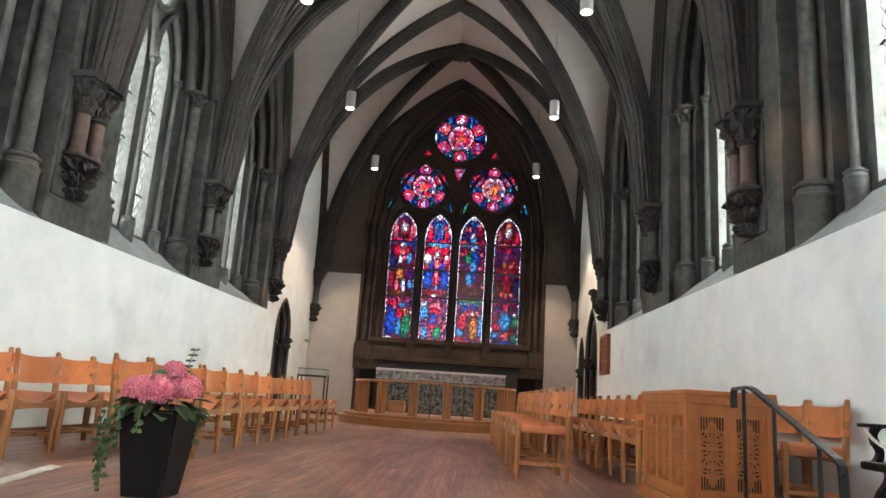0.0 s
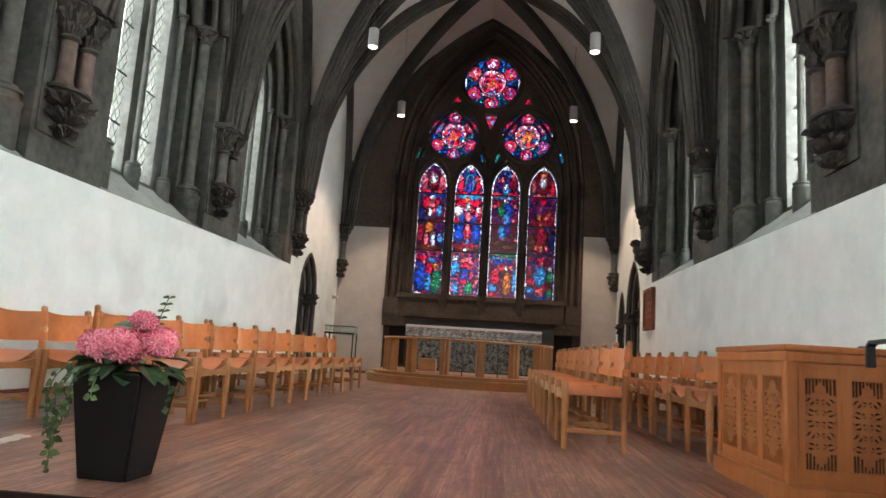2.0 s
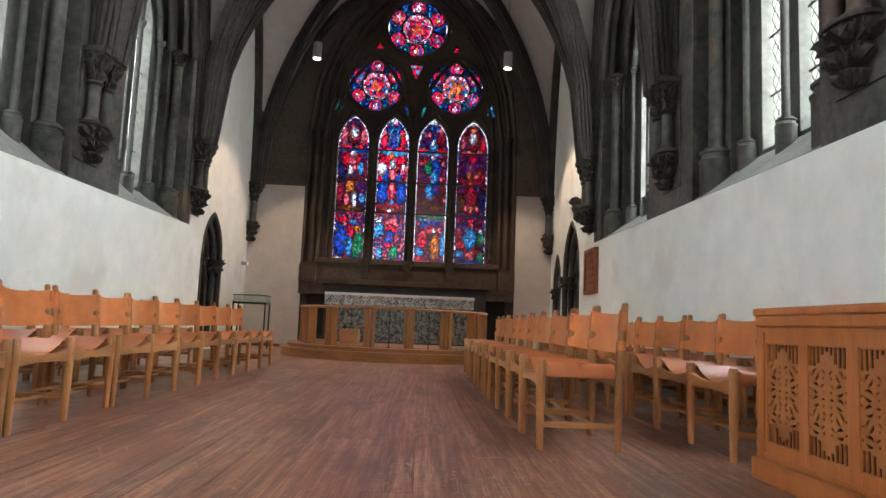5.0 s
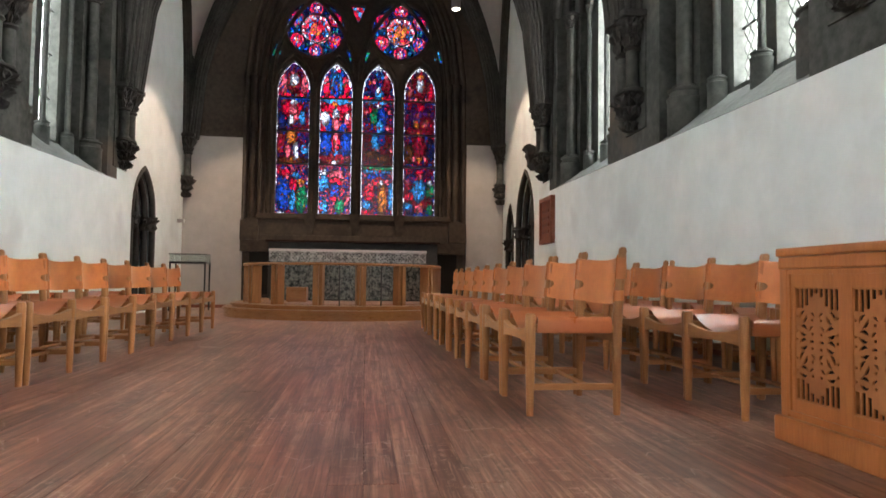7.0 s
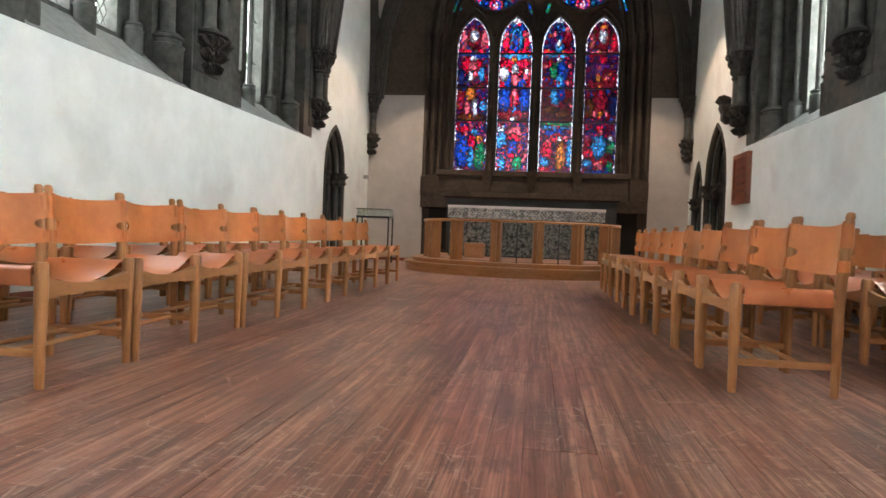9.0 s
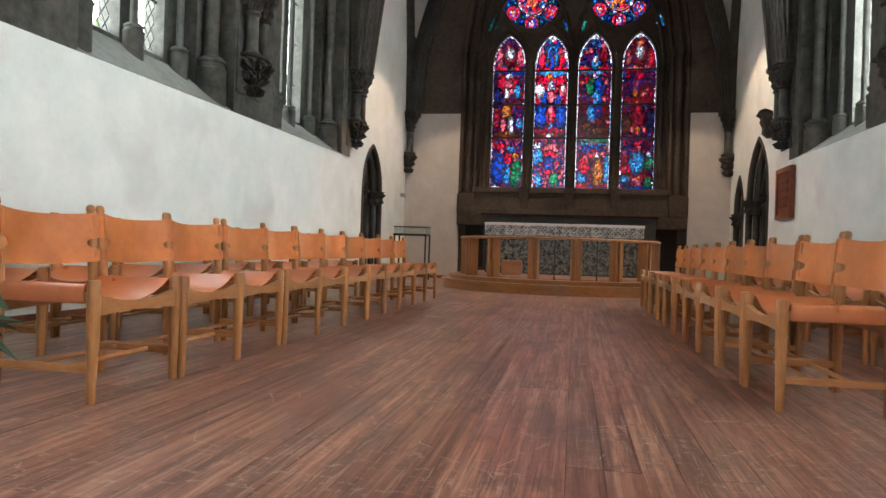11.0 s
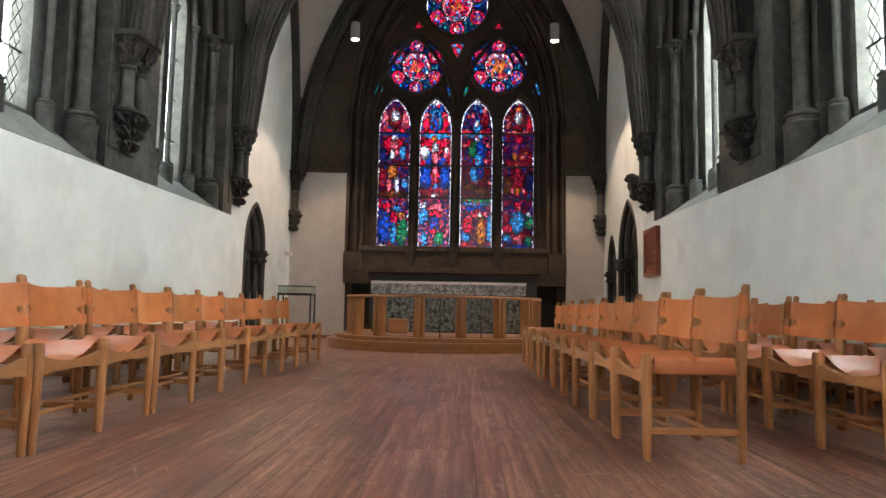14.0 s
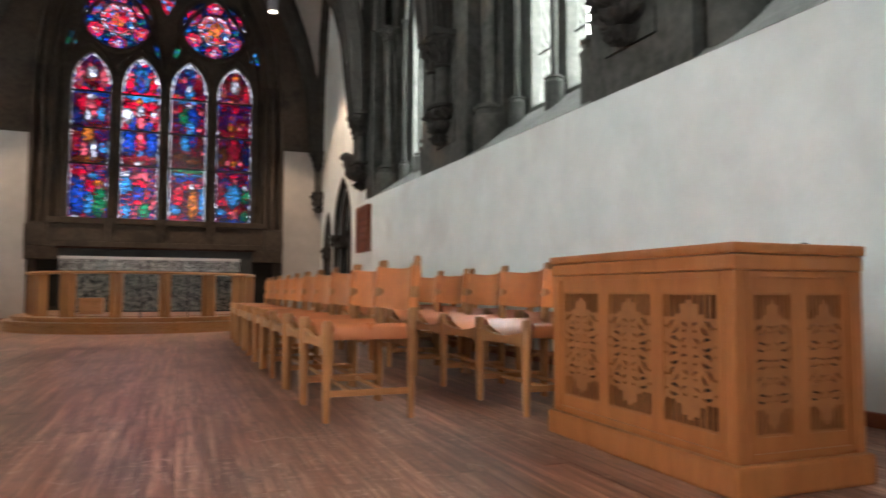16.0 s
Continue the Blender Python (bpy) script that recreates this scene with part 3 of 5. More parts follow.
def vault_corbel(s, y, corner=False):
    """Twin short shafts under the vault ribs, on a carved corbel."""
    x = s * (W - 0.11)
    c = thing("vault_corbel", "twin stone wall shafts on a leaf-carved corbel", "corbel", "vault corbels")
    if corner:
        c["label"] = "slender single wall shaft on a carved head-like corner corbel"
    top = SPRING + (0.02 if corner else -0.02)
    wy = 0.0 if corner else 0.145
    k = 0.55 if corner else 1.0
    for yy in ((y,) if corner else (y - wy, y + wy)):
        m = Matrix.Translation((x, yy, 0))
        tiers = [(top - 0.4, 0.078, 0.078, 0), (top - 0.37, 0.1, 0.1, 0), (top - 0.34, 0.08, 0.08, 0.05), (top - 0.28, 0.11, 0.11, 0.35), (top - 0.22, 0.1, 0.1, 0.3), (top - 0.15, 0.15, 0.15, 0.4), (top - 0.1, 0.14, 0.14, 0.35), (top - 0.06, 0.17, 0.17, 0.25), (top - 0.03, 0.16, 0.16, 0)]
        part("capital", carved(bmesh.new(), m, tiers, 7), CARVED, c, "dark leaf-carved capital")
        part("shaft", lathe(bmesh.new(), [(0.1, 2.84), (0.105, 2.87), (0.08, 2.9), (0.074, 2.93), (0.072, top - 0.38)], m, 14), REDSHAFT if not corner and y < 9 else STONE, c, "short pinkish stone shaft" if y < 9 else "short grey stone shaft", smooth=True)
    part("abacus", B(x - s * 0.17, x + s * 0.12, y - 0.32 * k, y + 0.32 * k, top - 0.03, top + 0.05, bevel=0.02), CARVED, c)
    m = Matrix.Translation((x + s * 0.03, y, 0))
    w = 0.13 if corner else 0.27
    tiers = [(2.4, 0.04, 0.05, 0.2), (2.42, 0.08, 0.09, 0.5), (2.47, 0.11, 0.12, 0.55), (2.5, 0.09, 0.1, 0.4), (2.53, 0.05, 0.06, 0.1), (2.56, 0.1, w * 0.62, 0.5), (2.61, 0.14, w * 0.8, 0.5), (2.65, 0.12, w * 0.7, 0.4), (2.675, 0.08, w * 0.55, 0.2), (2.7, 0.14, w * 0.9, 0.4), (2.75, 0.18, w * 1.05, 0.45), (2.79, 0.16, w * 0.98, 0.35), (2.82, 0.13, w * 0.9, 0.1), (2.83, 0.165, w * 1.02, 0), (2.86, 0.165, w * 1.02, 0)]
    part("corbel", carved(bmesh.new(), m, tiers, 9, 44), CARVED, c)
    if not corner:
        plinth = [(y - 0.3, 2.4), (y + 0.3, 2.4), (y + 0.3, top), (y - 0.3, top)]
        part("backing", plate(bmesh.new(), plinth, [], side_place(s, 0), -0.02, 0.003), STONE, c)


def door_frame(wall, s, c, hw, spring, apex, name):
    place = side_place(s, 0)
    for i in range(3):
        bm = bmesh.new()
        k = hw - 0.07 * i
        loop = lancet(c, k, 0.02, spring, apex - 0.09 * i)
        path = [place(u, z, 0.03 + 0.12 * i) for u, z in [loop[1]] + loop[2:] + [loop[0]]]
        sweep(bm, path, [(0.06 * math.cos(a), 0.06 * math.sin(a)) for a in [2 * math.pi * q / 8 for q in range(8)]], Vector((s, 0, 0)))
        part("door_moulding", bm, RIB, wall, "dark moulded stone door arch", smooth=True)
    for u in (c - hw + 0.08, c + hw - 0.08):
        p = place(u, spring - 0.1, 0.12)
        tiers = [(spring - 0.24, 0.14, 0.09, 0.1), (spring - 0.18, 0.19, 0.12, 0.4), (spring - 0.12, 0.17, 0.11, 0.3), (spring - 0.06, 0.22, 0.14, 0.4), (spring - 0.02, 0.2, 0.13, 0), (spring + 0.02, 0.22, 0.14, 0)]
        part("impost", carved(bmesh.new(), Matrix.Translation((p.x, p.y, 0)), tiers, 9), CARVED, wall, "leaf-carved impost")
    d = thing(name, "closed dark grey plank door in a pointed stone doorway", "door", kind="structure")
    n = 6
    for i in range(n):
        u0 = c - hw + 2 * hw * i / n
        bm = bmesh.new()
        plate(bm, rect(u0 + 0.004, u0 + 2 * hw / n - 0.004, 0.02, apex), [], place, 0.46, 0.52)
        part("door_board", bm, DOORWOOD, d)


index = 0
walls = {}
for s, name, doors in ((-1, "wall_north", [DOOR_N]), (1, "wall_south", [DOOR_S, NICHE_S])):
    bm = bmesh.new()
    y_last = BAYS[-1][0]
    outline = [(-4.2, -0.7), (EAST, -0.7), (EAST, 9.75), (y_last, 9.75), (y_last, sill_at(y_last)), (-4.2, sill_at(-4.2))]
    plate(bm, outline, doors, side_place(s, 0), 0.0, 0.95)
    wall = walls[s] = tagged(part(name, bm, PLASTER), "white limewashed plaster wall under grey stone windows", "wall", kind="structure")
    for y0, y1 in BAYS[:-1]:
        index += 1
        window_bay(wall, s, y0, y1, index)
    for y in (3.97, 7.7, 11.4, 15.36):
        vault_corbel(s, y)
    vault_corbel(s, EAST - 0.14, True)
    bm = bmesh.new()
    box(bm, s * (W + 1.6), s * (W + 1.62), -1.8, 17, -0.9, 10.5)
    tagged(part("backdrop", bm, GARDEN[s]), "bright daylight with green foliage outside the windows", "backdrop", kind="structure")
door_frame(walls[-1], -1, 16.68, 0.62, 1.75, 2.62, "door_1")
door_frame(walls[1], 1, 17.1, 0.72, 1.75, 2.85, "door_2")
door_frame(walls[1], 1, 18.5, 0.36, 1.55, 2.3, "door_3")
# unseen west end, added: arched wall, high fill glow, wall blocking it lower down
bm = plate(bmesh.new(), rect(-W - 1, W + 1, -0.7, 9.9), [lancet(0, 2.9, -0.5, 4.6, 8.6, 14)], lambda u, z, d: Vector((u, -4.2 - d, z)), 0.0, 0.4)
tagged(part("backdrop", B(-6, 6, -7.0, -6.98, 2.6, 10.5, bevel=0), WESTFILL), "added fill glow behind the viewpoint, unseen", "backdrop", kind="structure")
tagged(part("nave_wall", B(-6, 6, -7.0, -6.9, -0.9, 2.598, bevel=0), STONE), "added unseen grey wall that keeps the fill glow high", "wall", kind="structure")
tagged(part("wall_west", bm, PLASTER), "added unseen white plaster wall closing the west end, open to the fill glow", "wall", kind="structure")

# ---- vault ----
def profile(sv, h=RIDGE, z0=SPRING, a=W):
    H = h - z0
    R = (a * a + H * H) / (2 * a)
    x = abs(sv) * a
    return z0 + math.sqrt(max(0, R * R - (x + R - a) ** 2))


def across(t):
    """The crown of the vault stands a little south of the middle."""
    return W * t + 0.1 * (1 - t * t)


bm = bmesh.new()
N = 28
for y0, y1 in BAYS:
    yc, half = (y0 + y1) / 2, (y1 - y0) / 2
    g = [[bm.verts.new((across(2 * i / N - 1), yc + half * (2 * j / N - 1), max(profile(2 * i / N - 1), profile(2 * j / N - 1)))) for j in range(N + 1)] for i in range(N + 1)]
    for i in range(N):
        for j in range(N):
            bm.faces.new((g[i][j], g[i][j + 1], g[i + 1][j + 1], g[i + 1][j]))
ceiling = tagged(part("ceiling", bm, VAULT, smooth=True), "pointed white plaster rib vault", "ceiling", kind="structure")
tagged(part("roof", B(-W - 2, W + 2, -4.6, EAST + 1, 9.8, 9.9, bevel=0), STONE), "closed roof above the vault", "roof", kind="structure")
ribs = thing("vault_rib", "dark grey moulded stone vault ribs", "vault ribs", kind="structure")


def rib(points, w, d, side):
    part("rib", sweep(bmesh.new(), points[::-1], roll_profile(w, d), side), RIB, ribs)


S = [k / 24 for k in range(-24, 25)]
for n, (y0, y1) in enumerate(BAYS):
    yc, half = (y0 + y1) / 2, (y1 - y0) / 2
    q = 0.955
    for sg in (1, -1):
        rib([(across(q * t), yc + sg * half * q * t, profile(t) - 0.03) for t in S], 0.14, 0.17, Vector((-sg * half, W, 0)))
    rib([(across(0.97 * t), y0, profile(t) - 0.03) for t in S], 0.2, 0.17, Vector((0, 1, 0)))
    for s in (1, -1):
        rib([(s * (W - 0.03), yc + half * 0.97 * t, profile(t) - 0.03) for t in S], 0.13, 0.14, Vector((-1, 0, 0)))
    bm = bmesh.new()
    z = RIDGE - 0.05
    carved(bm, Matrix.Translation((0.1, yc, 0)), [(z - 0.36, 0.05, 0.05, 0.2), (z - 0.33, 0.17, 0.17, 0.4), (z - 0.26, 0.28, 0.28, 0.35), (z - 0.18, 0.25, 0.25, 0.2), (z - 0.12, 0.31, 0.31, 0.3), (z, 0.22, 0.22, 0)], 9)
    part("boss", bm, CARVED, ribs, "carved round boss")
rib([(across(0.97 * t), EAST - 0.06, profile(t) + 0.08) for t in S], 0.12, 0.2, Vector((0, 1, 0)))

# ---- east wall and its window ----
CX = 0.18
bm = bmesh.new()
arch1 = lancet(CX, 2.42, 2.0, 5.2, 9.5, 18)
plate(bm, rect(-W - 0.95, W + 0.95, -0.7, 9.75), [arch1], east_place, 0.0, 0.28)
wall_east = tagged(part("wall_east", bm, DARKSTONE), "dark brown-grey stone east wall around the great window", "wall", kind="structure")
for i, (hw, ap) in enumerate(((2.24, 9.25), (2.08, 9.05))):
    bm = bmesh.new()
    plate(bm, rect(CX - 2.9, CX + 2.9, 1.8, 9.7), [lancet(CX, hw, 2.06, 5.2, ap, 18)], east_place, 0.281 + 0.2 * i, 0.48 + 0.2 * i)
    part("arch_order", bm, DARKSTONE, wall_east)
for hw, ap, d, r in ((2.46, 9.55, 0.0, 0.045), (2.34, 9.4, 0.22, 0.05), (2.16, 9.13, 0.42, 0.045)):
    loop = lancet(CX, hw, 1.3, 5.2, ap, 18)
    bm = sweep(bmesh.new(), [east_place(u, z, d) for u, z in [loop[1]] + loop[2:] + [loop[0]]], [(r * math.cos(a), r * math.sin(a)) for a in [2 * math.pi * k / 8 for k in range(8)]], Vector((0, 1, 0)))
    part("jamb_roll", bm, DARKSTONE, wall_east, smooth=True)
for u, r in ((CX - 2.3, 0.07), (CX + 2.3, 0.07), (CX - 2.14, 0.05), (CX + 2.14, 0.05)):
    bm = bmesh.new()
    for z in (5.15, 1.95):
        lathe(bm, [(r * 1.1, z - 0.16), (r * 1.4, z - 0.08), (r * 1.7, z), (r * 1.7, z + 0.06)], Matrix.Translation((u, EAST + 0.14, 0)), 12)
    rod(bm, (u, EAST + 0.14, 1.5), (u, EAST + 0.14, 5.2), r, seg=12)
    part("jamb_shaft", bm, DARKSTONE, wall_east, smooth=True)
# stone apron under the window, standing proud of the wall
for x0, x1, z0, z1, d, nm in ((CX - 2.48, CX + 2.5, 1.24, 1.5, 0.2, "apron"), (CX - 2.1, CX + 2.1, 1.5, 1.62, 0.16, "apron_step"), (CX - 2.1, CX + 2.1, 1.62, 1.98, 0.1, "apron_panel"), (CX - 2.15, CX + 2.15, 1.98, 2.1, 0.16, "window_ledge")):
    part(nm, B(x0, x1, EAST - d, EAST + 0.5, z0 + 0.002, z1, bevel=0.012), DARKSTONE, wall_east)
for x in (CX - 2.3, CX + 2.32):
    part("jamb_foot", B(x - 0.2, x + 0.2, EAST - 0.16, EAST - 0.002, 1.5, 1.95, bevel=0.02), DARKSTONE, wall_east)
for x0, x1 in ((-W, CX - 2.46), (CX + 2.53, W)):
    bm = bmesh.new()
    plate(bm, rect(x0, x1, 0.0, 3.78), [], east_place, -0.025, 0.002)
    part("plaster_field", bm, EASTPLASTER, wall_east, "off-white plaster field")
# flat dark sheet that paints the apron's shadow on the wall below
part("shadow_gap", B(CX - 2.3, CX + 2.32, EAST - 0.02, EAST - 0.002, 0.3, 1.24, bevel=0), DARK, wall_east)

PITCH, LW = 0.992, 0.38
LX = [CX + PITCH * (k - 1.5) for k in range(4)]
ROSES = [(CX - 1.0, 6.56, 0.66), (CX + 1.0, 6.58, 0.66), (CX - 0.03, 8.1, 0.73)]


def petals(cx, cz, R):
    """Centres of the six small roundels of a rose."""
    return [(cx + R * 0.775 * math.cos(math.pi / 2 + k * math.pi / 3), cz + R * 0.775 * math.sin(math.pi / 2 + k * math.pi / 3)) for k in range(6)]


holes = [lancet(x, LW, 2.14, 5.1, 5.78, 10) for x in LX]
for cx, cz, R in ROSES:
    holes.append(disc(cx, cz, R * 1.04, 32))
TRI = [[(CX - 0.2, 7.18), (CX - 0.01, 6.73), (CX + 0.18, 7.18)], [(CX - 1.1, 7.48), (CX - 0.84, 7.52), (CX - 0.98, 7.72)], [(CX + 0.86, 7.52), (CX + 1.12, 7.48), (CX + 1.0, 7.72)],
       [(-1.86, 5.85), (-1.6, 5.92), (-1.74, 6.2)], [(1.98, 5.92), (2.23, 5.85), (2.1, 6.2)], [(-0.1, 6.08), (0.0, 5.78), (0.09, 6.12)], [(0.27, 6.12), (0.37, 5.78), (0.47, 6.08)]]
holes += TRI
bm = bmesh.new()
plate(bm, rect(CX - 2.9, CX + 2.9, 1.9, 9.7), holes, east_place, 0.6, 0.78)
east_window = tagged(part("window_east", bm, DARKSTONE), "great four-light pointed window with tracery roundels and vivid stained glass", "window", kind="structure")
# mullion shafts and tracery rolls
for k in range(5):
    x = CX + PITCH * (k - 2)
    bm = rod(bmesh.new(), (x, EAST + 0.56, 2.05), (x, EAST + 0.56, 5.25), 0.05, seg=10)
    lathe(bm, [(0.07, 2.0), (0.07, 2.2), (0.05, 2.26)], Matrix.Translation((x, EAST + 0.56, 0)), 10)
    part("mullion", bm, DARKSTONE, east_window, smooth=True)
    if 0 < k < 4:
        bm = bmesh.new()
        vs = [(x - 0.13, EAST - 0.02, 2.1), (x + 0.13, EAST - 0.02, 2.1), (x + 0.13, EAST - 0.24, 2.1), (x - 0.13, EAST - 0.24, 2.1), (x - 0.04, EAST - 0.02, 1.56), (x + 0.04, EAST - 0.02, 1.56), (x + 0.04, EAST - 0.1, 1.56), (x - 0.04, EAST - 0.1, 1.56)]
        vs = [bm.verts.new(v) for v in vs]
        for f in ((3, 2, 1, 0), (4, 5, 6, 7), (0, 1, 5, 4), (1, 2, 6, 5), (2, 3, 7, 6), (3, 0, 4, 7)):
            bm.faces.new([vs[i] for i in f])
        bmesh.ops.bevel(bm, geom=bm.edges[:], offset=0.015, segments=2, affect="EDGES")
        part("mullion_bracket", bm, DARKSTONE, east_window)
circle8 = [2 * math.pi * k / 8 for k in range(8)]
for x in LX:
    loop = lancet(x, LW + 0.07, 5.0, 5.12, 5.93, 10)
    part("light_arch", sweep(bmesh.new(), [east_place(u, z, 0.58) for u, z in loop[2:]], [(0.05 * math.cos(a), 0.045 * math.sin(a)) for a in circle8], Vector((0, 1, 0))), DARKSTONE, east_window, smooth=True)
for cx, cz, R in ROSES:
    for px, pz in petals(cx, cz, R):
        p = [east_place(u, z, 0.69) for u, z in disc(px, pz, R * 0.262, 18)]
        part("petal_ring", sweep(bmesh.new(), p + p[:1], [(0.014 * math.cos(a), 0.014 * math.sin(a)) for a in circle8], Vector((0, 1, 0))), DARKSTONE, east_window, smooth=True)
    for rr, w in ((R * 1.1, 0.06), (R * 0.53, 0.016)):
        p = [east_place(u, z, 0.59) for u, z in disc(cx, cz, rr, 32)]
        part("rose_ring", sweep(bmesh.new(), p + p[:1], [(w * math.cos(a), w * math.sin(a)) for a in circle8], Vector((0, 1, 0))), DARKSTONE, east_window, smooth=True)
for sg in (-1, 1):
    loop = lancet(CX + sg * 1.0, 0.98, 5.1, 5.2, 7.3, 14)
    part("sub_arch", sweep(bmesh.new(), [east_place(u, z, 0.57) for u, z in loop[2:]], [(0.055 * math.cos(a), 0.05 * math.sin(a)) for a in circle8], Vector((0, 1, 0))), DARKSTONE, east_window, smooth=True)

RED, DRED, BLUE, DBLUE, LBLUE = (0.78, 0.008, 0.05), (0.25, 0.007, 0.024), (0.01, 0.06, 0.42), (0.006, 0.011, 0.075), (0.05, 0.34, 0.78)
WHITE, GREEN, GOLD, PINK, PURPLE, BROWN = (0.9, 0.93, 1.1), (0.01, 0.24, 0.1), (0.75, 0.22, 0.035), (0.82, 0.13, 0.19), (0.07, 0.01, 0.12), (0.1, 0.024, 0.008)


def pieces(x0, x1, z0, z1, size, colour, seed, d=0.72, edge=0.22, inside=None):
    """A field of small leaded glass pieces."""
    rnd = random.Random(seed)
    nx, nz = max(2, round((x1 - x0) / size)), max(2, round((z1 - z0) / size))
    grid = [[(x0 + (x1 - x0) * (i + (rnd.uniform(-0.3, 0.3) if 0 < i < nx else 0)) / nx, z0 + (z1 - z0) * (j + (rnd.uniform(-0.3, 0.3) if 0 < j < nz else 0)) / nz) for j in range(nz + 1)] for i in range(nx + 1)]
    sites = []
    for _ in range(max(6, int((x1 - x0) * (z1 - z0) / 0.0011))):
        u, v = rnd.random(), rnd.random()
        col, k = colour(u, v, rnd), 0.18 + 1.15 * rnd.random() ** 1.4
        sites.append((x0 + u * (x1 - x0), z0 + v * (z1 - z0), tuple(c * k for c in col), rnd.uniform(0.5, 0.9)))
    pos = np.array([q[:2] for q in sites])
    thin = np.array([q[3] for q in sites])
    bm = bmesh.new()
    lay = bm.loops.layers.float_color.new("tint")
    own = [[0] * nz for _ in range(nx)]
    mid = {}
    for i in range(nx):
        for j in range(nz):
            o = [grid[i][j], grid[i + 1][j], grid[i + 1][j + 1], grid[i][j + 1]]
            mid[i, j] = c = (sum(p[0] for p in o) / 4, sum(p[1] for p in o) / 4)
            own[i][j] = int(np.argmin((pos[:, 0] - c[0]) ** 2 + ((pos[:, 1] - c[1]) * thin) ** 2))
    for i in range(nx):
        for j in range(nz):
            o, c = [grid[i][j], grid[i + 1][j], grid[i + 1][j + 1], grid[i][j + 1]], mid[i, j]
            if inside and not inside(*c):
                continue
            me = own[i][j]
            cut = [0 <= a < nx and 0 <= b < nz and own[a][b] == me for a, b in ((i, j - 1), (i + 1, j), (i, j + 1), (i - 1, j))]
            q = []
            for n in range(4):
                e = edge if not (cut[n] and cut[n - 1]) else 0.0
                q.append((c[0] + (o[n][0] - c[0]) * (1 - e), c[1] + (o[n][1] - c[1]) * (1 - e)))
            vo, vi = [bm.verts.new(east_place(*p, d)) for p in o], [bm.verts.new(east_place(*p, d)) for p in q]
            f = bm.faces.new(vi)
            k = rnd.uniform(0.85, 1.15)
            for lp in f.loops:
                lp[lay] = tuple(w * k for w in sites[me][2]) + (1,)
            for n in range(4):
                if (vo[n].co - vi[n].co).length + (vo[(n + 1) % 4].co - vi[(n + 1) % 4].co).length > 1e-5:
                    g = bm.faces.new((vo[n], vo[(n + 1) % 4], vi[(n + 1) % 4], vi[n]))
                    g.material_index = 0 if cut[n] else 1
                    for lp in g.loops:
                        lp[lay] = sites[me][2] + (1,)
    return bm


PAINT = {}


def paint(light, ground, *blobs):
    """Adds soft-edged shapes (colour, across, up, half width, half height) over a ground, from row to row of one light."""
    PAINT.setdefault(light, []).append((ground, blobs))


SKY, NIGHT, WINE, JEWEL = (BLUE, DBLUE, BLUE, LBLUE, PURPLE, RED), (DBLUE, RED, PURPLE, BLUE, DRED), (DRED, RED, DBLUE, BROWN, PURPLE, BLUE), (DBLUE, BLUE, RED, PURPLE, DRED, PINK)
# bottom scenes, the dark row, the tall figures and the pointed heads of the four lights
paint(0, JEWEL, (BLUE, 0.25, 0.45, 0.2, 0.36), (RED, 0.3, 0.84, 0.15, 0.07), (PINK, 0.36, 0.76, 0.06, 0.06), (GREEN, 0.78, 0.34, 0.17, 0.28), (GOLD, 0.76, 0.68, 0.11, 0.05), (PINK, 0.77, 0.61, 0.06, 0.05), (RED, 0.54, 0.58, 0.1, 0.16), (LBLUE, 0.52, 0.3, 0.09, 0.2), (WHITE, 0.18, 0.04, 0.13, 0.035), (LBLUE, 0.62, 0.8, 0.1, 0.06))
paint(0, NIGHT, (BROWN, 0.5, 0.1, 0.45, 0.12), (GOLD, 0.45, 0.8, 0.15, 0.2), (PINK, 0.36, 0.38, 0.07, 0.26), (WHITE, 0.6, 0.38, 0.07, 0.26), (DRED, 0.15, 0.6, 0.12, 0.3), (LBLUE, 0.85, 0.45, 0.1, 0.16))
paint(0, WINE, (BLUE, 0.5, 0.94, 0.5, 0.06), (RED, 0.46, 0.66, 0.3, 0.26), (WHITE, 0.5, 0.88, 0.09, 0.08), (PINK, 0.5, 0.5, 0.13, 0.3), (WHITE, 0.44, 0.34, 0.06, 0.16), (LBLUE, 0.76, 0.4, 0.1, 0.2), (DBLUE, 0.15, 0.3, 0.14, 0.25))
paint(0, NIGHT, (RED, 0.5, 0.05, 0.5, 0.06), (WHITE, 0.5, 0.1, 0.12, 0.05), (PINK, 0.2, 0.36, 0.1, 0.26), (PINK, 0.82, 0.36, 0.1, 0.26), (DRED, 0.5, 0.42, 0.2, 0.3), (WHITE, 0.52, 0.48, 0.12, 0.18), (PINK, 0.5, 0.68, 0.08, 0.06), (PURPLE, 0.5, 0.9, 0.2, 0.06))
paint(1, JEWEL, (PINK, 0.55, 0.8, 0.22, 0.12), (RED, 0.55, 0.68, 0.16, 0.1), (BLUE, 0.5, 0.5, 0.14, 0.16), (LBLUE, 0.16, 0.66, 0.14, 0.16), (WHITE, 0.14, 0.86, 0.12, 0.05), (GREEN, 0.66, 0.2, 0.14, 0.13), (LBLUE, 0.18, 0.2, 0.12, 0.13), (PINK, 0.88, 0.36, 0.08, 0.07), (RED, 0.46, 0.36, 0.12, 0.05), (WHITE, 0.22, 0.02, 0.06, 0.03))
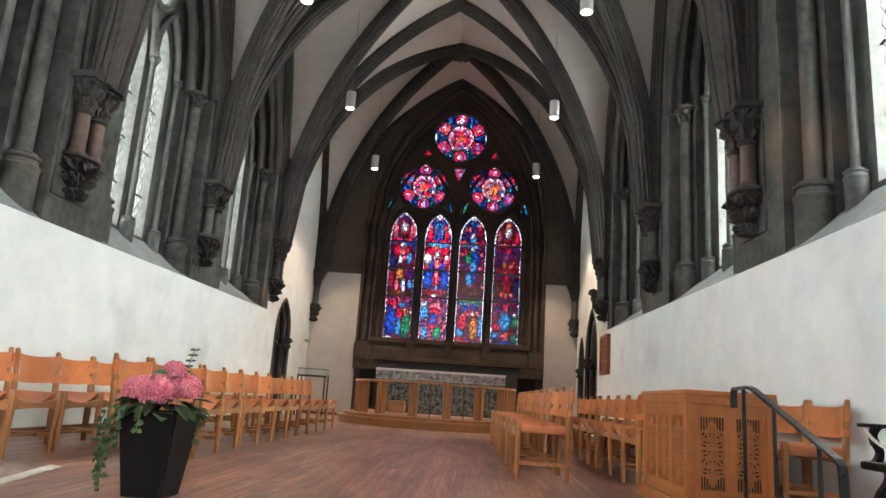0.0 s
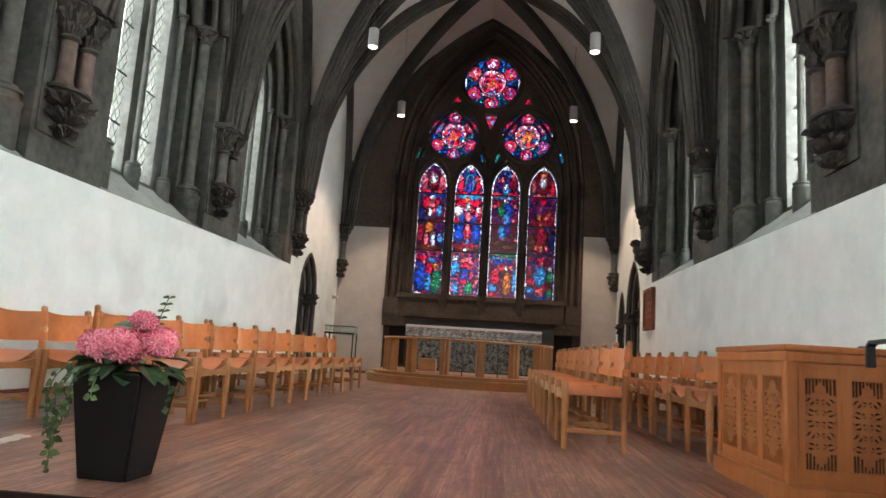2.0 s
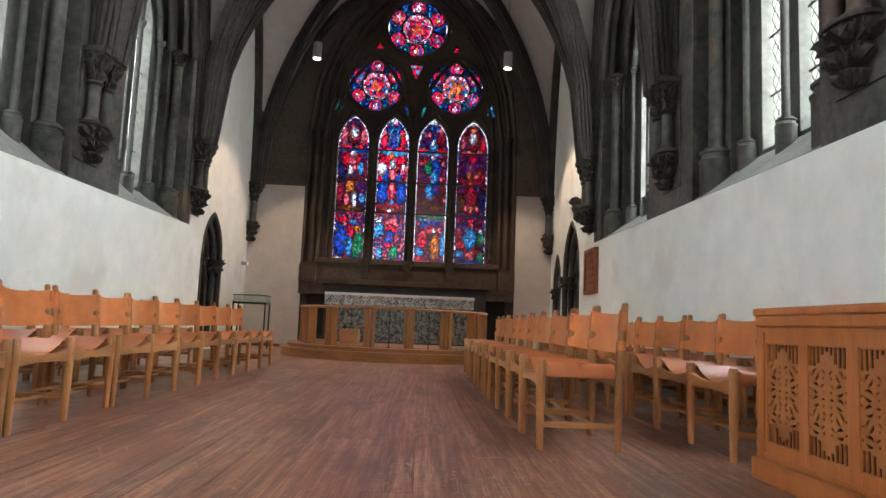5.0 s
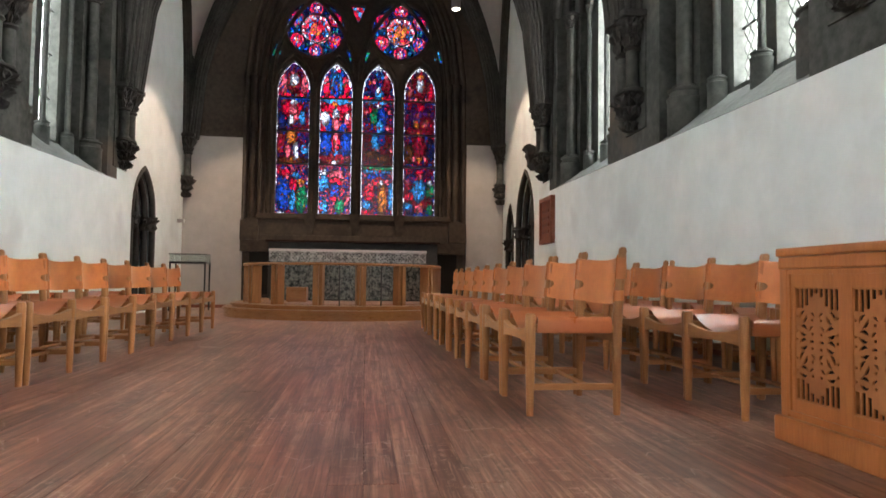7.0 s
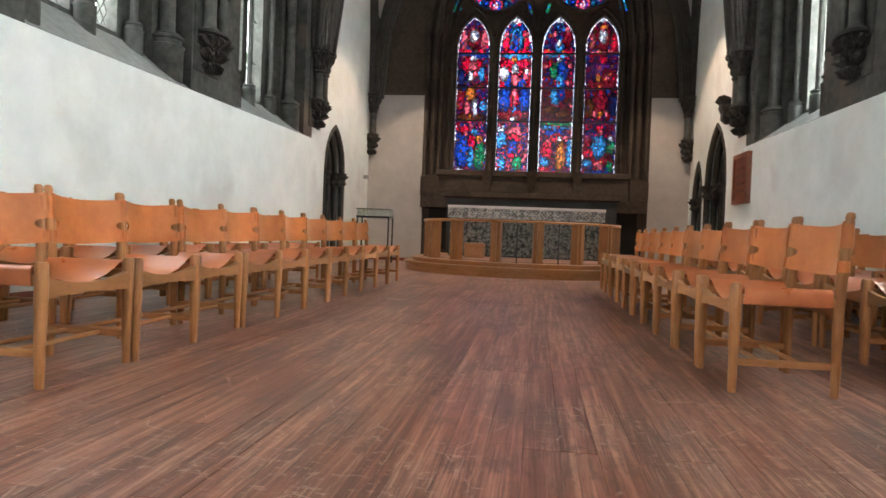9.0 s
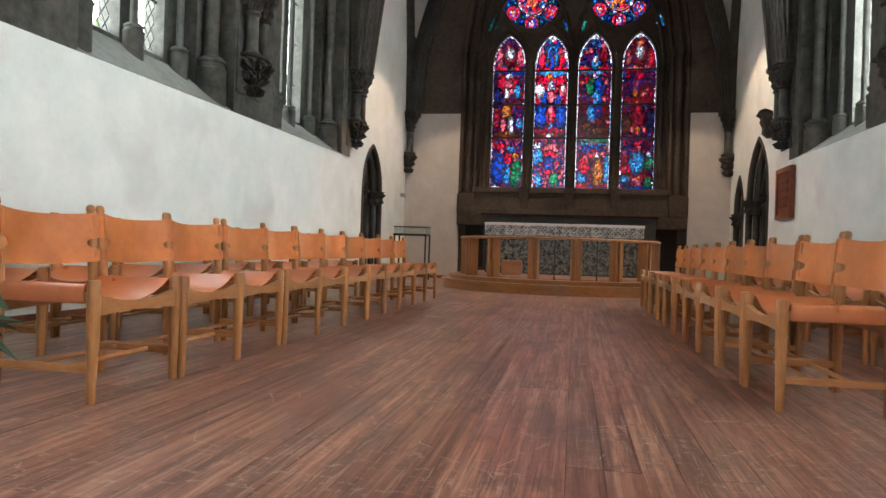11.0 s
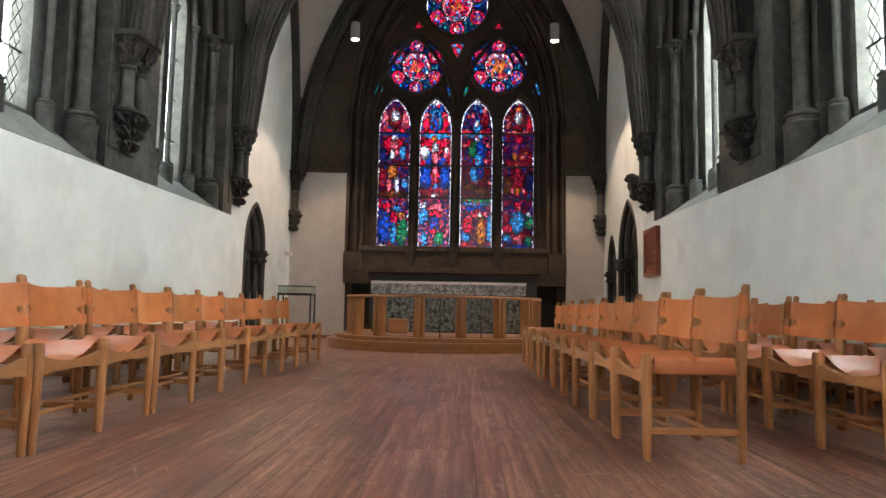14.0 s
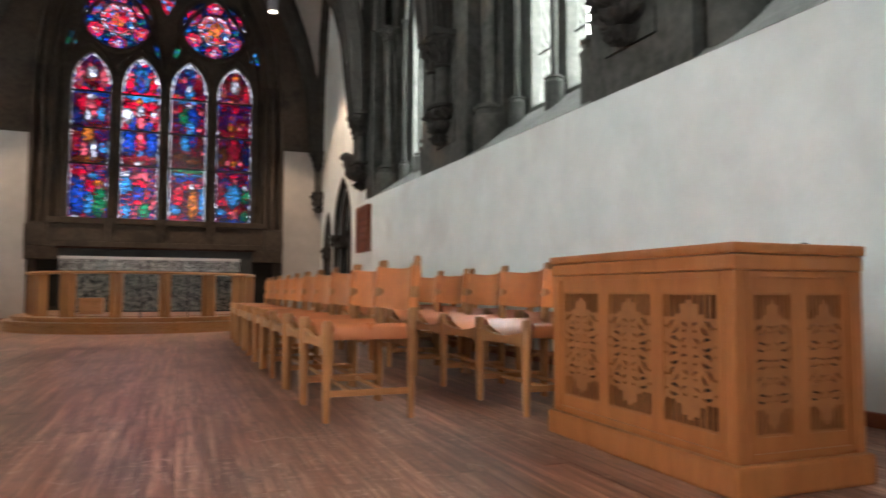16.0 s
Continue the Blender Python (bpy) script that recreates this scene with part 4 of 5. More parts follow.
paint(1, SKY, (DRED, 0.5, 0.2, 0.5, 0.22), (BLUE, 0.2, 0.66, 0.18, 0.36), (BLUE, 0.8, 0.66, 0.18, 0.36), (RED, 0.5, 0.72, 0.12, 0.4), (PINK, 0.5, 0.8, 0.06, 0.3), (LBLUE, 0.5, 0.36, 0.07, 0.08), (WHITE, 0.5, 0.08, 0.1, 0.07), (PINK, 0.2, 0.22, 0.06, 0.06), (PINK, 0.8, 0.22, 0.06, 0.06))
paint(1, (RED, RED, PINK, DRED), (LBLUE, 0.5, 0.94, 0.5, 0.06), (BLUE, 0.3, 0.2, 0.12, 0.24), (BLUE, 0.7, 0.16, 0.14, 0.2), (RED, 0.5, 0.7, 0.48, 0.14), (GOLD, 0.46, 0.84, 0.1, 0.07), (WHITE, 0.5, 0.42, 0.1, 0.3), (PINK, 0.5, 0.26, 0.12, 0.2), (WHITE, 0.17, 0.42, 0.13, 0.2), (PINK, 0.85, 0.42, 0.1, 0.2), (WHITE, 0.85, 0.5, 0.07, 0.08))
paint(1, SKY, (RED, 0.5, 0.03, 0.5, 0.04), (LBLUE, 0.5, 0.36, 0.18, 0.3), (BLUE, 0.5, 0.3, 0.08, 0.3), (RED, 0.2, 0.3, 0.1, 0.24), (PINK, 0.2, 0.5, 0.07, 0.08), (RED, 0.8, 0.3, 0.09, 0.24), (PINK, 0.8, 0.5, 0.07, 0.08), (WHITE, 0.93, 0.4, 0.06, 0.1), (WHITE, 0.07, 0.4, 0.06, 0.1), (WHITE, 0.5, 0.86, 0.13, 0.07))
paint(2, JEWEL, (GREEN, 0.5, 0.97, 0.5, 0.035), (LBLUE, 0.5, 0.9, 0.5, 0.025), (BLUE, 0.5, 0.82, 0.3, 0.06), (RED, 0.55, 0.7, 0.2, 0.1), (RED, 0.26, 0.46, 0.15, 0.2), (PINK, 0.3, 0.66, 0.07, 0.05), (WHITE, 0.62, 0.66, 0.1, 0.07), (GOLD, 0.66, 0.34, 0.13, 0.28), (LBLUE, 0.92, 0.42, 0.08, 0.26), (LBLUE, 0.2, 0.24, 0.15, 0.08), (RED, 0.2, 0.1, 0.16, 0.05), (PINK, 0.8, 0.7, 0.06, 0.05))
paint(2, (DRED, BROWN, DRED, DBLUE), (LBLUE, 0.45, 0.78, 0.14, 0.28), (BLUE, 0.6, 0.84, 0.12, 0.2), (PINK, 0.45, 0.5, 0.07, 0.05), (BROWN, 0.3, 0.36, 0.24, 0.1), (BROWN, 0.7, 0.24, 0.24, 0.1), (PINK, 0.9, 0.5, 0.05, 0.06))
paint(2, WINE, (LBLUE, 0.5, 0.94, 0.4, 0.05), (RED, 0.36, 0.68, 0.3, 0.1), (GREEN, 0.42, 0.5, 0.14, 0.24), (BLUE, 0.62, 0.4, 0.14, 0.42), (LBLUE, 0.55, 0.2, 0.1, 0.2), (WHITE, 0.52, 0.84, 0.07, 0.05), (RED, 0.52, 0.9, 0.12, 0.04), (PINK, 0.8, 0.14, 0.06, 0.08), (PINK, 0.84, 0.68, 0.06, 0.07), (PINK, 0.14, 0.66, 0.06, 0.06))
paint(2, SKY, (RED, 0.15, 0.05, 0.2, 0.05), (RED, 0.8, 0.05, 0.2, 0.05), (PURPLE, 0.36, 0.38, 0.12, 0.28), (PINK, 0.36, 0.5, 0.07, 0.07), (DRED, 0.76, 0.44, 0.12, 0.3), (PINK, 0.72, 0.6, 0.07, 0.06), (LBLUE, 0.5, 0.18, 0.09, 0.2), (WHITE, 0.5, 0.26, 0.05, 0.1), (WHITE, 0.5, 0.88, 0.13, 0.06))
paint(3, NIGHT, (DRED, 0.5, 0.3, 0.4, 0.1), (LBLUE, 0.5, 0.56, 0.2, 0.22), (PINK, 0.52, 0.84, 0.08, 0.07), (RED, 0.52, 0.92, 0.12, 0.04), (DRED, 0.15, 0.6, 0.12, 0.14), (PINK, 0.16, 0.72, 0.06, 0.05), (GREEN, 0.84, 0.56, 0.12, 0.14), (WHITE, 0.84, 0.72, 0.06, 0.04), (RED, 0.16, 0.42, 0.16, 0.07), (PINK, 0.5, 0.2, 0.12, 0.08), (GREEN, 0.84, 0.18, 0.11, 0.1), (LBLUE, 0.16, 0.24, 0.15, 0.06), (BLUE, 0.5, 0.05, 0.22, 0.06))
paint(3, WINE, (DRED, 0.5, 0.6, 0.2, 0.4), (RED, 0.5, 0.88, 0.07, 0.08), (BROWN, 0.2, 0.4, 0.14, 0.3), (PINK, 0.34, 0.26, 0.05, 0.1), (GOLD, 0.5, 0.24, 0.05, 0.1), (PINK, 0.68, 0.26, 0.05, 0.1), (DBLUE, 0.85, 0.6, 0.12, 0.3))
paint(3, NIGHT, (PURPLE, 0.5, 0.6, 0.34, 0.26), (RED, 0.5, 0.84, 0.13, 0.1), (PINK, 0.42, 0.62, 0.07, 0.07), (GOLD, 0.4, 0.3, 0.08, 0.14), (DRED, 0.7, 0.3, 0.2, 0.3), (PINK, 0.66, 0.34, 0.06, 0.09), (DRED, 0.5, 0.1, 0.5, 0.1))
paint(3, WINE, (PINK, 0.5, 0.04, 0.4, 0.05), (DRED, 0.5, 0.4, 0.22, 0.34), (WHITE, 0.5, 0.46, 0.1, 0.18), (PINK, 0.5, 0.64, 0.07, 0.06), (GOLD, 0.5, 0.7, 0.13, 0.04), (PINK, 0.2, 0.3, 0.07, 0.22), (RED, 0.82, 0.28, 0.09, 0.22), (WHITE, 0.5, 0.88, 0.13, 0.06))


def panel_colour(tone, ground, blobs):
    def colour(u, v, rnd):
        for col, cx, cy, rx, ry in reversed(blobs):
            r = math.hypot((u - cx) / rx, (v - cy) / ry)
            if r < 0.95:
                k = tone * (1.1 if r < 0.6 else 0.6)
                return tuple(k * c for c in col) if rnd.random() < 0.86 else tuple(0.4 * c for c in rnd.choice((RED, BLUE, DRED, GOLD)))
            if r < 1.12:
                return tuple(0.12 * c for c in col)
        return tuple(0.5 * tone * c for c in rnd.choice(ground))
    return colour


def within(x):
    """True inside the white border of the light that stands at x."""
    loop = lancet(x, LW - 0.02, 2.145, 5.1, 5.749, 10)
    def test(px, pz):
        hit = False
        for (ax, az), (bx, bz) in zip(loop, loop[1:] + loop[:1]):
            if (az > pz) != (bz > pz) and px < (bx - ax) * (pz - az) / (bz - az) + ax:
                hit = not hit
        return hit
    return test


BANDS = [(2.12, 3.33), (3.36, 4.11), (4.13, 4.91), (4.94, 5.8)]
for i, x in enumerate(LX):
    for j, (z0, z1) in enumerate(BANDS):
        part("glass_panel", pieces(x - LW - 0.01, x + LW + 0.01, z0, z1, 0.022, panel_colour((1.0, 1.35, 0.9, 0.65)[i], *PAINT[i][j]), 40 + 7 * i + j, inside=within(x)), [STAINED, LEAD], east_window, "stained glass panel of red, blue and white pieces").visible_shadow = False
    for z0, z1 in BANDS[:-1]:
        part("glazing_bar", B(x - LW, x + LW, EAST + 0.70, EAST + 0.73, z1 - 0.004, z1 + 0.034, bevel=0), IRON, east_window)
    bm = bmesh.new()
    lay = bm.loops.layers.float_color.new("tint")
    rnd = random.Random(i)
    loop = lancet(x, LW - 0.004, 2.14, 5.1, 5.775, 10)
    inn = lancet(x, LW - 0.019, 2.14, 5.1, 5.75, 10)
    def strip(a, b, n):
        for k in range(n):
            q = [tuple(a[0][c] + (a[1][c] - a[0][c]) * t for c in (0, 1)) for t in (k / n, (k + 0.9) / n)] + [tuple(b[0][c] + (b[1][c] - b[0][c]) * t for c in (0, 1)) for t in ((k + 0.9) / n, k / n)]
            f = bm.faces.new([bm.verts.new(east_place(*p, 0.71)) for p in q])
            col, kk = rnd.choice((WHITE, WHITE, LBLUE, WHITE, PURPLE, WHITE, DBLUE, PURPLE)), rnd.uniform(0.25, 0.85)
            for lp in f.loops:
                lp[lay] = tuple(c * kk for c in col) + (1,)
    for k in range(1, len(loop)):
        a, b = (loop[k], loop[(k + 1) % len(loop)]), (inn[k], inn[(k + 1) % len(loop)])
        strip(a, b, 26 if abs(a[0][1] - a[1][1]) > 1 else 1)
    part("glass_border", bm, STAINED, east_window, "beaded border of white glass").visible_shadow = False


def rose_colour(own, petal):
    def colour(u, v, rnd):
        r = math.hypot(u - 0.5, v - 0.5) * 2
        a = math.atan2(v - 0.5, u - 0.5)
        if r < 0.22:
            return rnd.choice((GOLD, PINK, own))
        if r < 0.41:
            return rnd.choice((own, RED, LBLUE, DBLUE, DRED))
        if r < 0.52:
            return rnd.choice((WHITE, PINK, PINK))
        turn = round((a - math.pi / 2) / (math.pi / 3))
        k, b = turn % len(petal), math.pi / 2 + turn * math.pi / 3
        off = math.hypot(u - 0.5 - 0.3875 * math.cos(b), v - 0.5 - 0.3875 * math.sin(b))
        if off < 0.05:
            return rnd.choice((PINK, WHITE, GOLD, petal[k]))
        if off < 0.095:
            return rnd.choice((petal[k], petal[k], RED, DRED, BLUE))
        if off < 0.13:
            return rnd.choice((RED, PINK, PURPLE, RED))
        return tuple(rnd.choice((0.25, 0.25, 0.25, 0.9)) * c for c in rnd.choice((DBLUE, DBLUE, BLUE, LBLUE)))
    return colour


for (cx, cz, R), own, petal in zip(ROSES, (RED, GOLD, RED), ((PURPLE, LBLUE, RED, BLUE, RED, RED), (RED, RED, RED, PURPLE, BLUE, BLUE), (WHITE, PINK, RED, RED, PURPLE, RED))):
    part("glass_rose", pieces(cx - R, cx + R, cz - R, cz + R, 0.022, rose_colour(own, petal), int(cz * 10)), [STAINED, LEAD], east_window, "round stained glass of red and blue petals").visible_shadow = False
for k, t in enumerate(TRI):
    xs, zs = [p[0] for p in t], [p[1] for p in t]
    tone = ((RED, PINK, RED, LBLUE), (RED, RED, DRED), (RED, RED, DRED), (GREEN, BLUE, LBLUE), (GREEN, BLUE, LBLUE), (GREEN, LBLUE, BLUE), (GREEN, LBLUE, BLUE))[k]
    part("glass_spandrel", pieces(min(xs), max(xs), min(zs), max(zs), 0.05, lambda u, v, rnd: rnd.choice(tone), k, d=0.7), [STAINED, LEAD], east_window).visible_shadow = False
tagged(part("backdrop", B(-4, 4.4, EAST + 2.2, EAST + 2.22, 0.5, 10.6, bevel=0), EASTSKY), "bright daylight sky outside the great window", "backdrop", kind="structure")

# ---- chairs ----
def make_chair():
    """Faces -x; the front legs stand on x = 0, the back legs on x = 0.42."""
    c = thing("chair", "light beech chair with tan saddle-leather seat and back", "chair", "chairs along the aisle")
    hy, dx, ft, bt = 0.28, 0.42, 0.475, 0.795
    for y in (-hy, hy):
        part("front_leg", lathe(bmesh.new(), [(0.017, 0), (0.0205, 0.12), (0.025, 0.33), (0.025, ft - 0.012), (0.02, ft)], Matrix.Translation((0, y, 0)), 10), CHAIRWOOD, c, smooth=True)
        bm = lathe(bmesh.new(), [(0.017, 0), (0.0205, 0.12), (0.025, 0.4), (0.0225, 0.6), (0.0205, bt - 0.04), (0.0175, bt - 0.034), (0.0205, bt - 0.024), (0.017, bt - 0.006), (0.008, bt)], Matrix.Translation((dx, y, 0)), 10)
        for v in bm.verts:
            v.co.x += max(0, v.co.z - 0.45) * 0.09
        part("back_leg", bm, CHAIRWOOD, c, smooth=True)
        part("side_rail", B(0, dx, y - 0.013, y + 0.013, 0.385, 0.425, bevel=0.006), SIDEWOOD, c)
        part("side_stretcher", B(0, dx, y - 0.011, y + 0.011, 0.118, 0.15, bevel=0.006), SIDEWOOD, c)
    for x in (0.0, dx):
        bm = bmesh.new()
        n = 10
        rows = []
        for k in range(n + 1):
            y = -hy + 2 * hy * k / n
            q = 1 - (2 * k / n - 1) ** 2
            rows.append([bm.verts.new((x + a, y, z)) for a, z in ((-0.013, 0.335 + 0.012 * q), (0.013, 0.335 + 0.012 * q), (0.013, 0.42 - 0.035 * q), (-0.013, 0.42 - 0.035 * q))])
        for a, b in zip(rows, rows[1:]):
            for k in range(4):
                bm.faces.new((a[k], a[(k + 1) % 4], b[(k + 1) % 4], b[k]))
        part("front_rail" if x == 0 else "back_rail", bm, RAILWOOD, c)
    for x in (0.13, 0.29):
        part("cross_stretcher", rod(bmesh.new(), (x, -hy, 0.134), (x, hy, 0.134), 0.011, seg=8), RAILWOOD, c, smooth=True)
    # seat: leather slung over the side rails
    bm = bmesh.new()
    n, m = 14, 5
    pro = [(-hy - 0.02, 0.392), (-hy - 0.024, 0.44), (-hy - 0.016, 0.455)] + [(-hy + 2 * hy * k / n, 0.462 - 0.085 * (1 - abs(2 * k / n - 1) ** 2.2)) for k in range(n + 1)] + [(hy + 0.016, 0.455), (hy + 0.024, 0.44), (hy + 0.02, 0.392)]
    for up in (0.0, -0.007):
        g = [[bm.verts.new((0.028 + (dx - 0.06) * i / m + (0.012 * (1 - (2 * k / (len(pro) - 1) - 1) ** 2) if i == 0 else 0), y * (1 if up == 0 else 0.975), z + up)) for k, (y, z) in enumerate(pro)] for i in range(m + 1)]
        for i in range(m):
            for k in range(len(pro) - 1):
                f = (g[i][k], g[i][k + 1], g[i + 1][k + 1], g[i + 1][k])
                bm.faces.new(f if up else f[::-1])
        if up == 0:
            top = g
    for i in (0, m):
        for k in range(len(pro) - 1):
            bm.faces.new((top[i][k], top[i][k + 1], g[i][k + 1], g[i][k]))
    part("seat", bm, LEATHERDARK, c, "tan leather sling seat with a worn shine", smooth=True)
    # back: leather sheet round the posts, notched at the posts
    bm = bmesh.new()
    zs = [0.53 + 0.222 * k / 24 for k in range(25)]
    n = 18
    sides = []
    for off in (0.0, 0.007):
        g = []
        for z in zs:
            e = (z - 0.615) / 0.026
            notch = 0.062 * math.sqrt(max(0, 1 - e * e))
            half = hy + 0.012 - notch
            row = []
            for k in range(n + 1):
                t = 2 * k / n - 1
                y = half * t
                sag = 0.055 * (1 - (y / hy) ** 2)
                zz = z + (0.018 * t * t - 0.012 if z > 0.735 else 0) - (0.012 * (1 - t * t) if z < 0.545 else 0)
                row.append(bm.verts.new((dx - 0.026 + sag + off + max(0, zz - 0.45) * 0.09, y, zz)))
            g.append(row)
        sides.append(g)
        for i in range(len(zs) - 1):
            for k in range(n):
                f = (g[i][k], g[i][k + 1], g[i + 1][k + 1], g[i + 1][k])
                bm.faces.new(f if off else f[::-1])
    a, b = sides
    for k in range(n):
        for i in (0, -1):
            bm.faces.new((a[i][k], a[i][k + 1], b[i][k + 1], b[i][k]))
    for i in range(len(zs) - 1):
        for k in (0, -1):
            bm.faces.new((a[i][k], a[i + 1][k], b[i + 1][k], b[i][k]))
    back = part("backrest", bm, LEATHER, c, "tan leather back with cut-outs at the posts", smooth=True)
    for y in (-hy, hy):
        for z0, z1 in ((0.538, 0.588), (0.642, 0.745)):
            loop = lathe(bmesh.new(), [(0.027, z0), (0.0265, (z0 + z1) / 2), (0.025, z1)], Matrix.Translation((dx + (0.5 * (z0 + z1) - 0.45) * 0.09, y, 0)), 10)
            part("leather_loop", loop, LEATHER, back, "leather wrapped round the post", smooth=True)
    return c


first = make_chair()
rnd = random.Random(5)
PITCHY = 0.612
slots = [(-1.47, 6.33, 180)] + [(-1.47, 6.935 + 0.603 * k, 180) for k in range(10)] + [(-2.46, 5.42 + PITCHY * k, 180) for k in range(12)]
slots += [(1.2, 7.13 + PITCHY * k, 0) for k in range(10)] + [(2.19, 6.95 + PITCHY * k, 0) for k in range(10)] + [(3.02, 6.24 + PITCHY * k, 0) for k in range(11)]
for k, (x, y, turn) in enumerate(slots):
    m = pose(x + rnd.uniform(-0.012, 0.012), y + rnd.uniform(-0.008, 0.008), 0, 0, 0, turn + rnd.uniform(-1.2, 1.2))
    if k == 0:
        first.matrix_basis = m
    else:
        copy_thing(first, m)

# ---- pierced oak organ chest ----
def curl(cx, cz, r, a0, a1, w0, sx=1.0, n=6):
    """A crescent-shaped opening."""
    out = [(cx + sx * r * math.cos(a0 + (a1 - a0) * k / n), cz + r * math.sin(a0 + (a1 - a0) * k / n)) for k in range(n + 1)]
    return out + [(cx + sx * (r - w0 * math.sin(math.pi * k / n)) * math.cos(a0 + (a1 - a0) * k / n), cz + (r - w0 * math.sin(math.pi * k / n)) * math.sin(a0 + (a1 - a0) * k / n)) for k in range(n - 1, 0, -1)]


FRET_ROWS = (0.2, 0.32, 0.44, 0.56, 0.68, 0.8)


def fretwork(u0, u1, z0, z1):
    """Openings of a pierced panel: slots round a trefoil at both ends, five rows of scrolls between."""
    out = []
    w, h, cu = u1 - u0, z1 - z0, (u0 + u1) / 2
    for k in range(9):
        u = u0 + w * (k + 0.5) / 9
        keep = (1.0, 1.0, 0.85, 0.4, 0.22, 0.4, 0.85, 1.0, 1.0)[k]
        for za, zb in ((z0 + 0.015 * h, z0 + 0.015 * h + 0.172 * h * keep), (z1 - 0.015 * h - 0.172 * h * keep, z1 - 0.015 * h)):
            out.append(rect(u - w * 0.034, u + w * 0.034, za, zb))
    for row in range(5):
        z = z0 + h * (FRET_ROWS[row] + FRET_ROWS[row + 1]) / 2
        r = min(0.054 * h, 0.118 * w)
        tilt = (0.5, -0.6, 0.0, 0.6, -0.5)[row]
        for sg in (-1, 1):
            out.append(curl(cu + sg * w * 0.31, z, r, tilt, tilt + 2.5, r * 0.62, sg))
            out.append(curl(cu + sg * w * 0.31, z, r, tilt + 3.2, tilt + 5.6, r * 0.62, sg))
            out.append(curl(cu + sg * w * 0.11, z, r * 0.8, 0.4 - tilt, 2.7 - tilt, r * 0.5, sg * 0.8))
            out.append(disc(cu + sg * w * 0.10, z - r * 0.55 * math.cos(tilt), r * 0.26, 6, tilt))
            out.append(disc(cu + sg * w * 0.46, z + r * 0.7 * math.cos(3 * tilt), r * 0.24, 6, tilt))
    return out


chest = thing("organ_chest", "oiled oak chest organ case with pierced carved panels", "organ case", at=(2.12, 5.225, 0))
cw, cl, chh = 0.535, 1.085, 0.77
part("plinth", B(-0.02, cw + 0.02, -0.02, cl + 0.02, 0, 0.1, bevel=0.012), OAK, chest)
# the core carries the painted shade seen through the openings
part("core", B(0.075, cw - 0.03, 0.075, cl - 0.03, 0.1, 0.72, bevel=0), INSIDE, chest, "near-black core with the shade behind the panels painted in")
part("top", B(-0.012, cw + 0.012, -0.012, cl + 0.012, 0.735, chh, bevel=0.01), OAK, chest)
part("cornice", B(-0.004, cw + 0.004, -0.004, cl + 0.004, 0.685, 0.735, bevel=0.008), OAK, chest)
for x, y in ((0, 0), (cw - 0.05, 0), (0, cl - 0.05), (cw - 0.05, cl - 0.05)):
    part("corner_post", B(x, x + 0.05, y, y + 0.05, 0.1, 0.686, bevel=0.006), OAK, chest)
def chest_side(n, length, place):
    u0, u1 = 0.05, length - 0.05
    fields = []
    w = (u1 - u0) / n
    for k in range(n):
        fields.append((u0 + w * k + 0.036, u0 + w * (k + 1) - 0.036, 0.175, 0.615))
    bm = bmesh.new()
    plate(bm, rect(u0, u1, 0.1, 0.686), [rect(*f) for f in fields], place, 0.008, 0.03)
    frame_part = part("frame", bm, OAK, chest)
    bm = plate(bmesh.new(), rect(u0 + 0.002, u1 - 0.002, 0.112, 0.68), [rect(u0 + 0.016, u1 - 0.016, 0.128, 0.664)], place, 0.0, 0.0075)
    part("moulding", bm, OAK, frame_part)
    for k, f in enumerate(fields):
        bm = bmesh.new()
        cuts = fretwork(*f)
        hh = f[3] - f[2]
        edges = [f[2] - 0.005] + [f[2] + hh * q for q in FRET_ROWS] + [f[3] + 0.005]
        for za, zb in zip(edges, edges[1:]):
            plate(bm, rect(f[0] - 0.005, f[1] + 0.005, za, zb), [c for c in cuts if za < min(z for _, z in c) and max(z for _, z in c) < zb], place, 0.0115, 0.018)
        part("pierced_panel", bm, OAKFRET, frame_part, "pierced scrollwork oak panel")
chest_side(3, cl, lambda u, z, d: Vector((d, u, z)))
chest_side(2, cw, lambda u, z, d: Vector((u, d, z)))
part("back_panel", B(cw - 0.02, cw - 0.006, 0.05, cl - 0.05, 0.1, 0.686, bevel=0), OAK, chest)
part("end_panel", B(0.05, cw - 0.05, cl - 0.02, cl - 0.006, 0.1, 0.686, bevel=0), OAK, chest)
part("knob", lathe(bmesh.new(), [(0.02, 0.0), (0.022, 0.006), (0.01, 0.014)], Matrix.Translation((0.4, 0.1, chh)), 10), IRON, chest, "small dark knob")

# ---- handrail on the steps ----
rail = thing("handrail", "black iron handrail with square curled ends beside the steps", "handrail")
HX = 2.13
def flat_rail(pts, w=0.016, h=0.007):
    return sweep(bmesh.new(), pts, [(-w, -h), (w, -h), (w, h), (-w, h)], Vector((1, 0, 0)))
part("rail_bar", flat_rail([(HX, 4.47, 0.665), (HX, 4.47, 0.745), (HX, 4.45, 0.76), (HX, 4.27, 0.765), (HX, 4.22, 0.755), (HX, 3.47, 0.49), (HX, 3.445, 0.47), (HX, 3.44, 0.36)]), IRON, rail)
for y, z0, z1 in ((4.34, 0.0, 0.76), (4.0, -0.145, 0.67), (3.61, -0.435, 0.535)):
    post = part("post", rod(bmesh.new(), (HX, y, z0), (HX, y, z1), 0.0095, seg=10), IRON, rail, smooth=True)
    part("foot_plate", lathe(bmesh.new(), [(0.035, 0), (0.035, 0.006), (0.02, 0.012)], Matrix.Translation((HX, y, z0)), 14), IRON, post)

